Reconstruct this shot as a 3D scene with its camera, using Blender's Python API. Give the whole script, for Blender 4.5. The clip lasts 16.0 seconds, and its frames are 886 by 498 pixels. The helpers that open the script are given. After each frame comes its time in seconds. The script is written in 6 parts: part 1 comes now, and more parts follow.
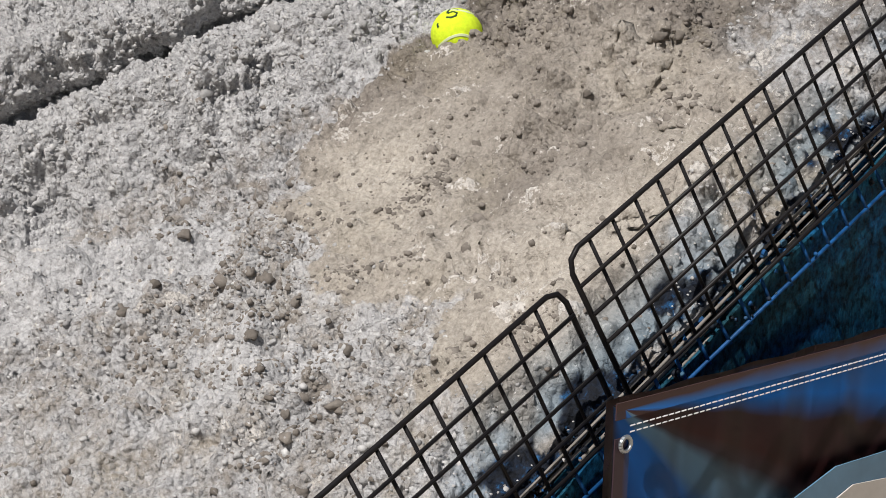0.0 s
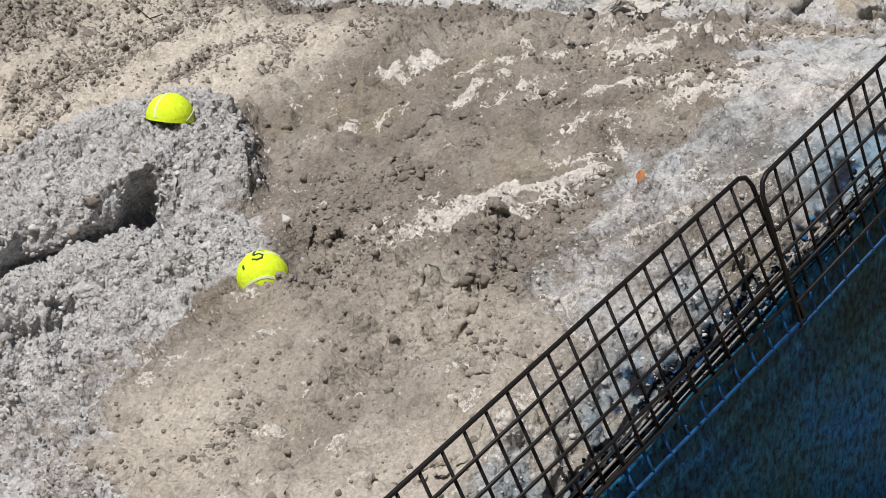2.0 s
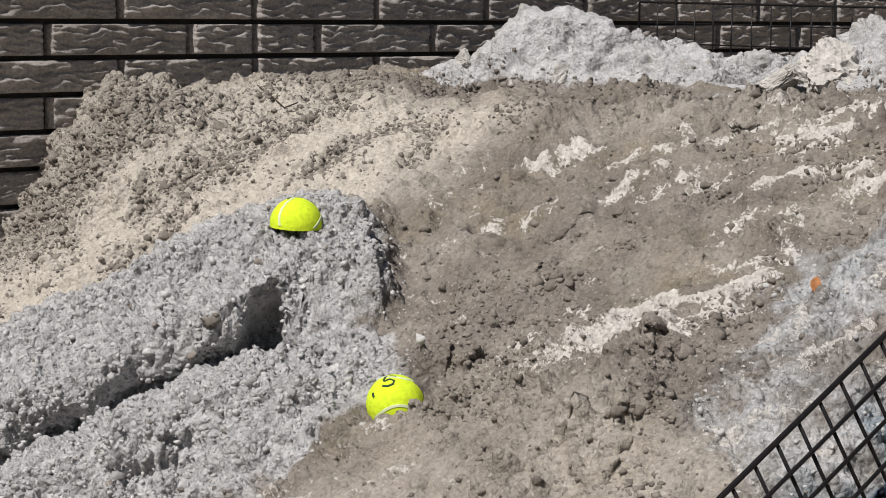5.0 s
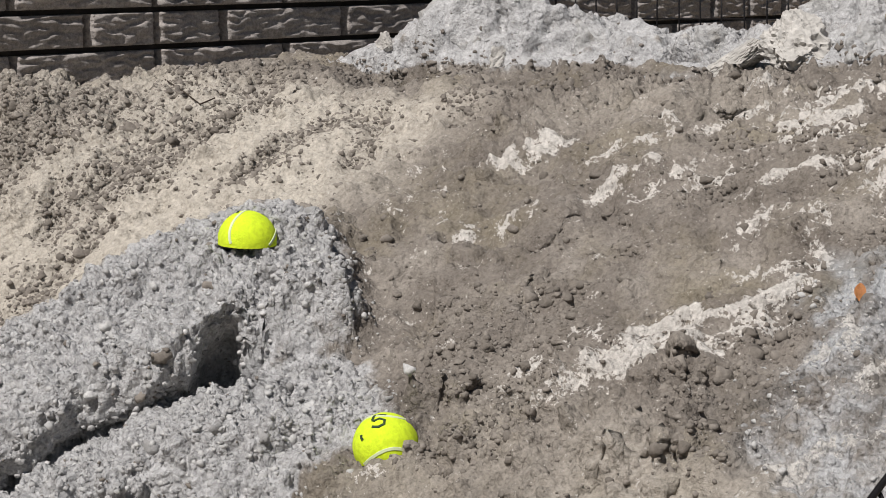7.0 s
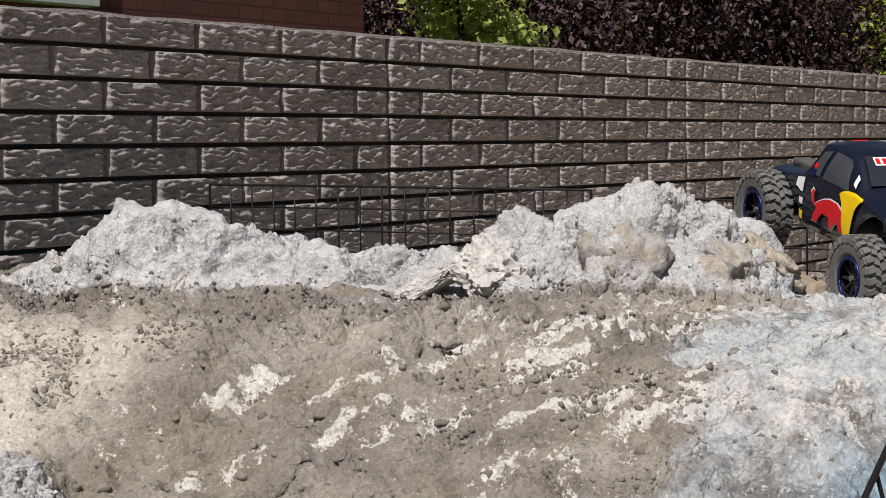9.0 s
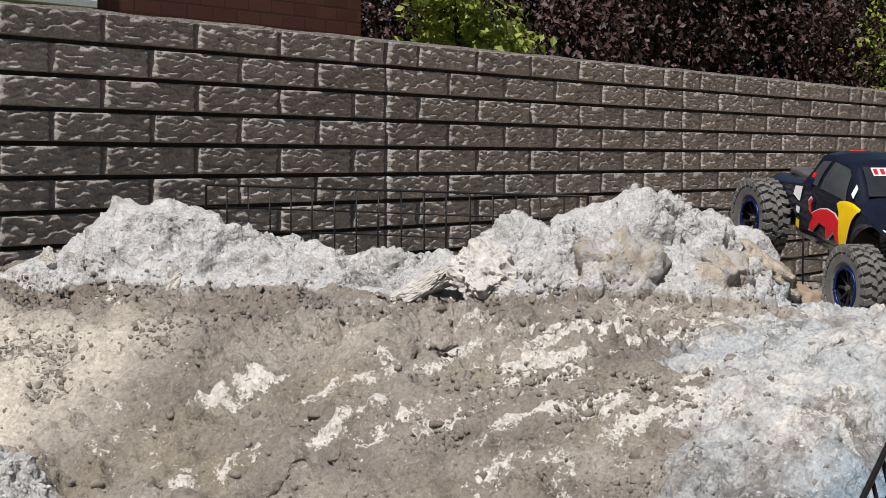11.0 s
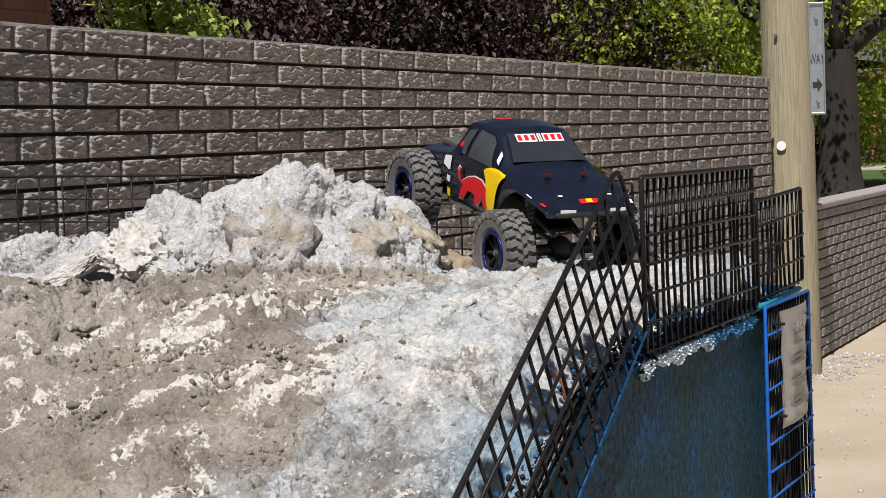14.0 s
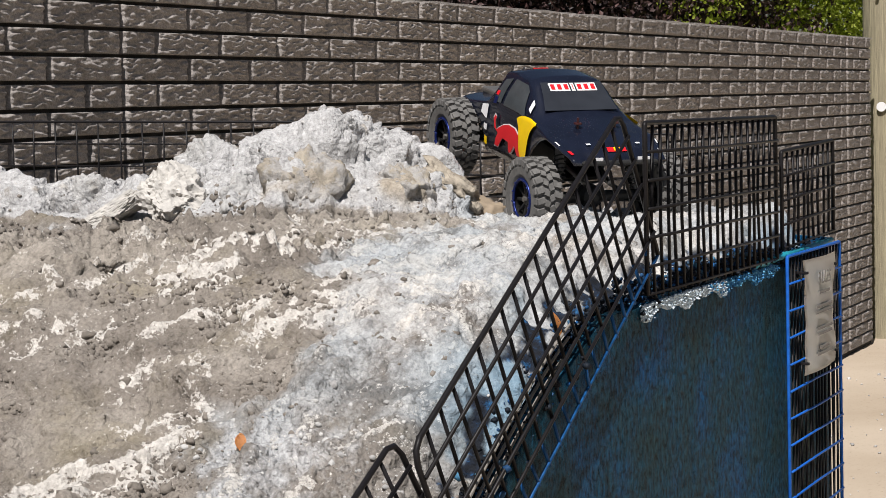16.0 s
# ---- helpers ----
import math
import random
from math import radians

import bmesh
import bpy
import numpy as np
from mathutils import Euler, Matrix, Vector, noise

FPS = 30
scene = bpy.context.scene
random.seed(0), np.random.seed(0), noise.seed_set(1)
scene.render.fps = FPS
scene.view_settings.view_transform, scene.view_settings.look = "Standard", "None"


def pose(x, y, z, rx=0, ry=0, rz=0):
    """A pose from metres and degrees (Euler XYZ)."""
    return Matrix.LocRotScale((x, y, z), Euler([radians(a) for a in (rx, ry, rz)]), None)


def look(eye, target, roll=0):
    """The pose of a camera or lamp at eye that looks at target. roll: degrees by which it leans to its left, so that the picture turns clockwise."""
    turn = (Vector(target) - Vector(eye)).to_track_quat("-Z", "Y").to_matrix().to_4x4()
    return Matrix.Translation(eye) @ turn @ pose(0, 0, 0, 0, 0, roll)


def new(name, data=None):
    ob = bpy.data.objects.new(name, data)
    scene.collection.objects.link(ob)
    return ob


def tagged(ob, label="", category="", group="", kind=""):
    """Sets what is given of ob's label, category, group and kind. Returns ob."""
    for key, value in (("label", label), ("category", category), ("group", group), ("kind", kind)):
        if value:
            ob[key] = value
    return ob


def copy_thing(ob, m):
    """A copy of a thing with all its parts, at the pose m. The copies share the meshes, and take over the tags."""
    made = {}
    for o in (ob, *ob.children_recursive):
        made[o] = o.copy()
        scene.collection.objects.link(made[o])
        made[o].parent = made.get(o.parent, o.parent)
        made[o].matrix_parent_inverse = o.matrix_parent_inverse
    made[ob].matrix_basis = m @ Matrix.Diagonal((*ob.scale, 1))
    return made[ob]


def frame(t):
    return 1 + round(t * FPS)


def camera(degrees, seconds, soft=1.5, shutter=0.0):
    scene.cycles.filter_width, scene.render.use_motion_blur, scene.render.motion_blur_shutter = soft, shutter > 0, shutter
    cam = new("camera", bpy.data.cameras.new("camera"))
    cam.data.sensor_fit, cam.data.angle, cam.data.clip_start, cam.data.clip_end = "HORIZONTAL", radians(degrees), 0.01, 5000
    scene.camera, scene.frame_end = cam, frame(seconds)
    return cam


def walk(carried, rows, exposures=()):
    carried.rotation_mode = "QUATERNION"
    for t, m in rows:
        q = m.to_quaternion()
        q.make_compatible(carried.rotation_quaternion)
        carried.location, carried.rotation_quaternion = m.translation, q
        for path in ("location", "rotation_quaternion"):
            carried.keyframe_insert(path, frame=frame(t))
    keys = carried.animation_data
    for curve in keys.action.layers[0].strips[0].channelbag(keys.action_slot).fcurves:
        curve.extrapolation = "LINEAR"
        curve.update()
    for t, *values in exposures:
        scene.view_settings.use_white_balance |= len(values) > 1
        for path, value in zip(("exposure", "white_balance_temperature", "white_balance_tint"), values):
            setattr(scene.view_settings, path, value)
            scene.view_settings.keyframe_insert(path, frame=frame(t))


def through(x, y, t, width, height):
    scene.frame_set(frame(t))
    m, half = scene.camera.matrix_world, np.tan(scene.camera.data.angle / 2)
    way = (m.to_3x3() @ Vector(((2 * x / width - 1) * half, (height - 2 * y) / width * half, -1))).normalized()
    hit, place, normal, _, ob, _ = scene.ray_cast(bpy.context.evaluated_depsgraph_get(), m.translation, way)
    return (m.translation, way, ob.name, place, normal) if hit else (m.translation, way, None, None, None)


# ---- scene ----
cam = camera(24.193, 16.0, 0.55)
walk(cam, [
    (0, look((-2.9909, -2.9468, 1.2001), (-0.9796, -0.8327, 0.5036), 1.699)),
    (0.5, look((-2.9910, -2.9456, 1.2006), (-0.8867, -0.8948, 0.5958), 2.061)),
    (1, look((-2.9862, -2.9388, 1.1985), (-0.8135, -0.9365, 0.6788), 2.403)),
    (1.5, look((-2.9726, -2.9304, 1.2141), (-0.7596, -0.9563, 0.7604), 2.511)),
    (2, look((-2.9743, -2.9350, 1.2367), (-0.7395, -0.9715, 0.8488), 2.341)),
    (2.5, look((-2.9600, -2.9410, 1.2600), (-0.7310, -0.9624, 0.9183), 1.767)),
    (3, look((-2.9315, -2.9332, 1.2706), (-0.7263, -0.9231, 0.9593), 1.247)),
    (3.5, look((-2.8903, -2.9151, 1.2755), (-0.7386, -0.8462, 0.9756), 0.892)),
    (4, look((-2.8346, -2.8957, 1.2822), (-0.7688, -0.7425, 0.9716), 0.689)),
    (4.2, look((-2.8087, -2.8794, 1.2824), (-0.7719, -0.6997, 0.9651), 0.529)),
    (6.3, look((-2.7084, -2.5964, 1.3045), (-0.5825, -0.5140, 0.9242), -1.044)),
    (6.5, look((-2.6995, -2.5680, 1.3017), (-0.5489, -0.5111, 0.9219), -1.133)),
    (7, look((-2.6576, -2.4604, 1.3054), (-0.4352, -0.4803, 0.9311), -1.389)),
    (7.5, look((-2.6234, -2.3297, 1.3227), (-0.2965, -0.4692, 0.9714), -1.622)),
    (8, look((-2.6567, -2.2631, 1.3488), (-0.2083, -0.5548, 1.0541), -1.574)),
    (8.4, look((-2.6885, -2.2533, 1.3710), (-0.1558, -0.6615, 1.1433), -1.288)),
    (8.5, look((-2.6962, -2.2531, 1.3754), (-0.1454, -0.6882, 1.1647), -1.221)),
    (9, look((-2.7082, -2.2565, 1.3846), (-0.0914, -0.7964, 1.2405), -0.868)),
    (9.2, look((-2.7037, -2.2542, 1.3838), (-0.0683, -0.8265, 1.2563), -0.804)),
    (11.5, look((-2.7105, -2.2496, 1.3735), (-0.0875, -0.7997, 1.2407), 0.319)),
    (12, look((-2.6994, -2.2487, 1.3715), (-0.0637, -0.8234, 1.2260), 0.454)),
    (12.5, look((-2.6960, -2.2599, 1.3699), (-0.0191, -0.9127, 1.2301), 0.402)),
    (13, look((-2.6852, -2.2936, 1.3694), (0.0640, -1.0975, 1.2646), 0.066)),
    (13.5, look((-2.7024, -2.3144, 1.3642), (0.0867, -1.2150, 1.2533), -1.065)),
    (14, look((-2.6841, -2.3447, 1.3600), (0.1089, -1.2609, 1.2015), -2.007)),
    (14.3, look((-2.6698, -2.3862, 1.3594), (0.1146, -1.2836, 1.1828), -2.506)),
    (14.5, look((-2.6552, -2.4106, 1.3663), (0.1219, -1.2914, 1.1776), -2.569)),
    (15, look((-2.6424, -2.4776, 1.3602), (0.1083, -1.2971, 1.1602), -2.701)),
    (15.5, look((-2.6617, -2.4934, 1.3509), (0.0670, -1.2634, 1.1479), -2.265)),
    (16, look((-2.6958, -2.4881, 1.3383), (0.0261, -1.2444, 1.1274), -1.403)),
], exposures=[(0, 0.04), (3.5, 0.02), (7, -0.11), (8.0, -0.13), (8.5, -0.02), (9.2, 0.15), (12.5, 0.18), (14.0, 0.28), (16.0, 0.30)])
# ---------------- light ----------------
SUN_EL, SUN_AZ = 55.0, 190.0          # degrees; azimuth counted from +x to +y, of the way to the sun
to_sun = Vector((math.cos(radians(SUN_EL)) * math.cos(radians(SUN_AZ)), math.cos(radians(SUN_EL)) * math.sin(radians(SUN_AZ)), math.sin(radians(SUN_EL))))
world = bpy.data.worlds.new("sky")
scene.world = world
world.use_nodes = True
wn, wl = world.node_tree.nodes, world.node_tree.links
sky = wn.new("ShaderNodeTexSky")
sky.sky_type, sky.sun_disc = "NISHITA", False
sky.sun_elevation, sky.sun_rotation = radians(SUN_EL), radians(90 - SUN_AZ)
wl.new(sky.outputs[0], wn["Background"].inputs[0])
wn["Background"].inputs[1].default_value = 0.027
sun = new("sun", bpy.data.lights.new("sun", "SUN"))
sun.data.energy, sun.data.angle, sun.data.color = 5.0, radians(0.53), (1.0, 0.958, 0.92)
sun.matrix_world = look((0, 0, 6), Vector((0, 0, 6)) - to_sun)


# ---------------- numbers to shape things with ----------------
def sstep(a, b, x):
    t = np.clip((x - a) / (b - a), 0, 1)
    return t * t * (3 - 2 * t)


def hash3(i, j, k, seed):
    with np.errstate(over="ignore"):
        h = (i.astype(np.int64) * 374761393 + j.astype(np.int64) * 668265263 + k.astype(np.int64) * 2147483647 + seed * 974711).astype(np.uint64)
        h = (h ^ (h >> np.uint64(13))) * np.uint64(1274126177)
        h = (h ^ (h >> np.uint64(16))) & np.uint64(0xFFFFFF)
    return h.astype(np.float64) / 0xFFFFFF


def vnoise(x, y, z=0.0, seed=0):
    """Smooth value noise in -1..1, one lump per unit."""
    z = z + np.zeros_like(x)
    i, j, k = np.floor(x), np.floor(y), np.floor(z)
    u, v, w = x - i, y - j, z - k
    u, v, w = (t * t * (3 - 2 * t) for t in (u, v, w))
    out = 0
    for a in (0, 1):
        for b in (0, 1):
            for c in (0, 1):
                out = out + hash3(i + a, j + b, k + c, seed) * (u if a else 1 - u) * (v if b else 1 - v) * (w if c else 1 - w)
    return out * 2 - 1


def fbm(x, y, z=0.0, octaves=4, seed=0):
    total, amp = 0, 1.0
    for o in range(octaves):
        total = total + amp * vnoise(x * 2**o + 7.3 * o, y * 2**o - 3.1 * o, z * 2**o, seed + o)
        amp *= 0.5
    return total / 1.9


def stones(x, y, z, size, chance, seed=0, small=0.42, large=0.8, steep=0.5):
    """Height of round stones packed through space, cut by the surface; about `size` metres apart."""
    x, y, z = x / size, y / size, z / size
    i, j, k = np.floor(x), np.floor(y), np.floor(z)
    out = np.zeros_like(x)
    for a in (-1, 0, 1):
        for b in (-1, 0, 1):
            for c in (-1, 0, 1):
                h = [hash3(i + a, j + b, k + c, seed + 31 * q) for q in range(5)]
                r = np.where(h[4] < chance, small + (large - small) * h[3], 0)
                d2 = (i + a + h[0] - x) ** 2 + (j + b + h[1] - y) ** 2 + (k + c + h[2] - z) ** 2
                out = np.maximum(out, np.maximum(0, r * r - d2) ** steep * np.where(r > 0, r, 1) ** (1 - 2 * steep))
    return out * size


# ---------------- the course in plan (metres) ----------------
EDGE_Y, END_X, START_X = -1.685, 0.65, -2.45     # front panel, right end, left end
RIDGE_A, RIDGE_B = np.array([-0.24, -0.10]), np.array([0.13, -1.27])
RIDGE_D = (RIDGE_B - RIDGE_A) / np.linalg.norm(RIDGE_B - RIDGE_A)
RIDGE_S = [0.0, 0.09, 0.20, 0.27, 0.36, 0.48, 0.56, 0.66, 0.75, 0.81, 0.88, 0.97, 1.03, 1.12, 1.18, 1.235]
RIDGE_Z = [1.19, 1.22, 1.312, 1.308, 1.276, 1.274, 1.243, 1.236, 1.262, 1.288, 1.283, 1.336, 1.336, 1.297, 1.25, 1.17]
TAN_FACES = ((-0.10, -1.085, 1.220, 0.055), (-0.015, -1.20, 1.222, 0.034))     # bare stone in the ridge: x, y, z, reach
BOULDERS = ((-0.115, -1.092, 1.222, 0.078), (-0.060, -1.138, 1.203, 0.027), (-0.075, -0.905, 1.252, 0.056), (-0.158, -0.998, 1.203, 0.046), (-0.018, -1.203, 1.214, 0.052), (-0.232, -0.335, 1.245, 0.075), (-0.150, -0.514, 1.222, 0.052), (-0.075, -0.690, 1.212, 0.050))     # stones in the ridge
BANK_D = np.array([-0.82, 0.572])                 # way along the mortar bank with the ball on it
BANK_N = np.array([-0.572, -0.82])


def plain(x, y):
    """Height of the driven surface without its rocks."""
    u = -(x + 0.62)
    z = 1.168 - 0.55 * 0.06 * np.logaddexp(0, u / 0.06)
    z = z + 0.028 * np.exp(-((x + 1.10) / 0.14) ** 2 - ((y + 1.33) / 0.2) ** 2)
    near_wall = np.exp(-((y / 0.24) ** 2))
    z = z + near_wall * (0.034 * sstep(-1.25, -0.9, x) + 0.125 * np.exp(-((x + 0.87) / 0.15) ** 2))
    rise = np.interp(-x, [0.75, 0.87, 1.0, 1.12, 1.3], [0.0, 0.03, 0.075, 0.11, 0.11])
    back = (y + 0.74 - 0.55 * np.clip(-1.05 - x, 0, 1))
    z = z + rise * np.where(back < 0, np.exp(-((back / 0.13) ** 2)), np.exp(-((back / 0.22) ** 2)))
    z = z - 0.06 * sstep(EDGE_Y + 0.09, EDGE_Y, y) - 0.016 * sstep(0.1, 0.25, x)
    z = z + 0.075 * np.exp(-(((x - 0.27) / 0.07) ** 2) - ((y + 1.12) / 0.07) ** 2)
    return z


def bank(x, y):
    """Height of the rough mortar bank over the driven surface, its mask, and how far its side hangs over."""
    s = (x + 1.045) * BANK_D[0] + (y + 0.865) * BANK_D[1]
    d = (x + 1.045) * BANK_N[0] + (y + 0.865) * BANK_N[1]
    d = d + 0.012 * vnoise(s * 14, d * 3, seed=5) + 0.006 * vnoise(s * 40, d * 9, seed=6)
    along = sstep(-0.055, 0.020, s)
    hang = sstep(0.088, 0.108, s) * (1 - sstep(0.62, 0.80, s))
    cave = np.exp(-(((s - 0.136) / 0.030) ** 4))
    slit = np.exp(-(((s - 0.104) / 0.011) ** 2)) * sstep(0.030, 0.065, d) * (1 - sstep(0.115, 0.140, d))
    sheer = np.interp(d, [0.058, 0.075, 0.098, 0.108], [1.0, 0.93, 0.12, 0.0])
    under = np.interp(d, [0.048, 0.062, 0.076, 0.094, 0.108, 0.122], [1.0, 0.92, 0.74, 0.44, 0.20, 0.0])
    side = np.where(d > 0, sheer + (under - sheer) * hang, np.exp(-((d / 0.10) ** 2)))
    ledge = along * side
    shelf = sstep(-0.05, 0.05, s) * sstep(0.08, 0.125, d) * (1 - sstep(0.20, 0.285, d + 0.03 * vnoise(s * 9, d * 9, seed=8)))
    pit = np.exp(-(((s - 0.098) / 0.020) ** 2) - ((d - 0.150) / 0.008) ** 2)
    z = (0.080 + 0.40 * np.clip(d, 0, 0.09)) * ledge + np.interp(s, [0.0, 0.07, 0.16, 0.36, 0.8], [0.032, 0.045, 0.084, 0.096, 0.070]) * shelf * (1 - 0.2 * hang * np.exp(-(((d - 0.122) / 0.025) ** 2)))
    z = z - 0.045 * slit - 0.030 * cave * sstep(0.09, 0.105, d) * (1 - sstep(0.125, 0.145, d)) - 0.03 * pit
    lean = np.interp(d, [0.0, 0.040, 0.060, 0.076, 0.094, 0.108, 0.122, 0.142, 0.175], [0.0, 0.018, 0.030, 0.022, -0.004, -0.028, -0.054, -0.030, 0.0])
    lean = along * hang * (lean - 0.070 * cave * np.exp(-(((d - 0.106) / 0.022) ** 2)) - 0.018 * cave * np.exp(-(((d - 0.080) / 0.018) ** 2)))
    return z, np.clip(ledge + shelf, 0, 1), lean


def ridge(x, y):
    """Height of the rock ridge over the plateau."""
    s = (x - RIDGE_A[0]) * RIDGE_D[0] + (y - RIDGE_A[1]) * RIDGE_D[1]
    d = (x - RIDGE_A[0]) * RIDGE_D[1] - (y - RIDGE_A[1]) * RIDGE_D[0]
    d = d + 0.03 * vnoise(s * 9, d * 9, seed=21) + 0.012 * vnoise(s * 23, d * 23, seed=22)
    crest = np.interp(s, RIDGE_S, RIDGE_Z) - 1.172
    front = np.interp(s, [0.0, 0.2, 0.5, 0.65, 0.8, 0.95, 1.03, 1.12, 1.24], [0.07, 0.14, 0.11, 0.12, 0.19, 0.22, 0.165, 0.135, 0.05])
    half = np.where(d > 0, front, np.interp(crest, [0.0, 0.07, 0.17], [0.07, 0.11, 0.15]))
    q = np.clip(1 - (np.abs(d) / half) ** 2, 0, 1)
    inside = sstep(-0.02, 0.06, s) * (1 - sstep(1.225, 1.25, s))
    return np.clip(crest, 0, 1) * q**0.75 * inside, q * inside


def front_zone(x, y):
    """Where pale mortar was spread along the front edge."""
    edge = np.interp(x, [-1.3, -1.22, -1.17, -1.12, -1.0, -0.89, -0.85, -0.7, -0.6, -0.5, -0.2, 0.65], [-1.62, -1.58, -1.49, -1.42, -1.40, -1.41, -1.46, -1.43, -1.40, -1.36, -1.29, -1.2])
    return sstep(0.03, -0.04, y - edge + 0.04 * vnoise(x * 8, y * 8, seed=52) + 0.03 * vnoise(x * 21, y * 21, seed=152) + 0.02 * vnoise(x * 60, y * 60, seed=153))


STREAKS = (((-0.595, -0.30), (-0.87, -0.272), 0.024), ((-0.735, -0.33), (-0.965, -0.25), 0.024), ((-1.0, -0.10), (-0.84, -0.12), 0.06), ((-0.651, -0.493), (-0.83, -0.455), 0.020), ((-0.636, -0.547), (-0.749, -0.611), 0.014), ((-0.31, -0.221), (-0.40, -0.36), 0.04), ((-0.945, -0.337), (-1.10, -0.345), 0.022), ((-1.02, -0.58), (-1.20, -0.52), 0.02))
# crusts of pale plaster: x, y, reach
FLAKE_SPOTS = ((-0.905, -0.938, 0.016), (-0.865, -0.958, 0.022), (-0.832, -0.995, 0.030), (-0.80, -1.044, 0.034), (-0.767, -1.105, 0.032), (-0.75, -1.20, 0.050), (-0.741, -1.274, 0.050), (-1.045, -1.20, 0.032), (-1.075, -1.27, 0.050), (-1.025, -1.31, 0.060), (-0.975, -1.365, 0.050), (-0.688, -0.873, 0.026), (-0.744, -0.865, 0.018), (-1.085, -1.166, 0.022), (-0.831, -1.261, 0.030), (-0.916, -1.36, 0.040), (-0.658, -1.239, 0.050), (-0.85, -1.39, 0.050), (-0.735, -1.37, 0.050), (-0.52, -1.28, 0.06), (-0.45, -1.16, 0.05), (-0.56, -1.08, 0.03))


def streaks(x, y):
    """Trails of loose dark clods down the pale slope."""
    out = np.zeros_like(x)
    for (ax, ay), (bx, by), w in STREAKS:
        t = np.clip(((x - ax) * (bx - ax) + (y - ay) * (by - ay)) / ((bx - ax) ** 2 + (by - ay) ** 2), 0, 1)
        far = np.hypot(x - ax - t * (bx - ax), y - ay - t * (by - ay))
        out = np.maximum(out, np.exp(-((far / (w * (1.3 + 0.9 * vnoise(x * 14, y * 14, seed=201)))) ** 2)))
    return out


def low_zone(x, y):
    """Where mortar covers the foot of the slope."""
    edge = np.interp(y, [-1.70, -1.45, -1.30, -1.21, -1.06, -0.99, -0.90, -0.60], [-1.66, -1.62, -1.66, -1.58, -1.43, -1.25, -1.24, -1.36])
    return sstep(0.05, -0.06, x - edge + 0.09 * vnoise(x * 5, y * 5, seed=31) + 0.04 * vnoise(x * 17, y * 17, seed=131) + 0.02 * vnoise(x * 50, y * 50, seed=132))


def height(x, y):
    b, bm, lean = bank(x, y)
    r, rm = ridge(x, y)
    return plain(x, y) + b + r, bm, rm


def surface(x, y):
    """Height of one spot of the course."""
    return float(height(np.array([float(x)]), np.array([float(y)]))[0][0])


# ---------------- materials ----------------
def material(name, rough=0.8, metal=0.0, color=(0.5, 0.5, 0.5)):
    m = bpy.data.materials.new(name)
    m.use_nodes = True
    b = m.node_tree.nodes["Principled BSDF"]
    b.inputs["Roughness"].default_value, b.inputs["Metallic"].default_value = rough, metal
    b.inputs["Base Color"].default_value = (*color, 1)
    return m, m.node_tree.nodes, m.node_tree.links, b


def node(nodes, kind, **values):
    n = nodes.new(kind)
    for key, value in values.items():
        n.inputs[key.replace("_", " ")].default_value = value
    return n


def coords(nodes, links, scale=(1, 1, 1), turn=(0, 0, 0)):
    t, m = nodes.new("ShaderNodeTexCoord"), nodes.new("ShaderNodeMapping")
    m.inputs["Scale"].default_value, m.inputs["Rotation"].default_value = scale, turn
    links.new(t.outputs["Object"], m.inputs["Vector"])
    return m.outputs["Vector"]


def noise_tex(nodes, links, where, scale, detail=4.0, rough=0.6):
    n = node(nodes, "ShaderNodeTexNoise", Scale=scale, Detail=detail, Roughness=rough)
    links.new(where, n.inputs["Vector"])
    return n.outputs["Fac"]


def ramp(nodes, links, fac, stops):
    r = nodes.new("ShaderNodeValToRGB")
    while len(r.color_ramp.elements) < len(stops):
        r.color_ramp.elements.new(0.5)
    for e, (p, c) in zip(r.color_ramp.elements, stops):
        e.position, e.color = p, (*c, 1) if len(c) == 3 else c
    links.new(fac, r.inputs["Fac"])
    return r.outputs["Color"]


def mix(nodes, links, fac, a, b, kind="MIX"):
    m = nodes.new("ShaderNodeMix")
    m.data_type, m.blend_type = "RGBA", kind
    for socket, value in ((m.inputs[0], fac), (m.inputs[6], a), (m.inputs[7], b)):
        if isinstance(value, bpy.types.NodeSocket):
            links.new(value, socket)
        else:
            socket.default_value = value if isinstance(value, float) else (*value, 1)
    return m.outputs[2]


def bump(nodes, links, bsdf, fac, strength, distance, under=None):
    b = node(nodes, "ShaderNodeBump", Strength=strength, Distance=distance)
    links.new(fac, b.inputs["Height"])
    if under:
        links.new(under, b.inputs["Normal"])
    links.new(b.outputs[0], bsdf.inputs["Normal"])
    return b.outputs[0]


def simple(name, color, rough=0.6, metal=0.0, vary=0.25, scale=40.0, relief=0.3, depth=0.002, stretch=(1, 1, 1)):
    """A plain surface with a little grain, wear and relief."""
    m, n, l, b = material(name, rough, metal, color)
    c = coords(n, l, stretch)
    f = noise_tex(n, l, c, scale, 5.0, 0.65)
    g = noise_tex(n, l, c, scale * 0.13, 3.0)
    dark, lite = tuple(v * (1 - vary) for v in color), tuple(min(1, v * (1 + vary)) for v in color)
    first = ramp(n, l, f, [(0.38, dark), (0.62, lite)])
    l.new(mix(n, l, g, first, color), b.inputs["Base Color"])
    if relief:
        bump(n, l, b, f, relief, depth)
    return m


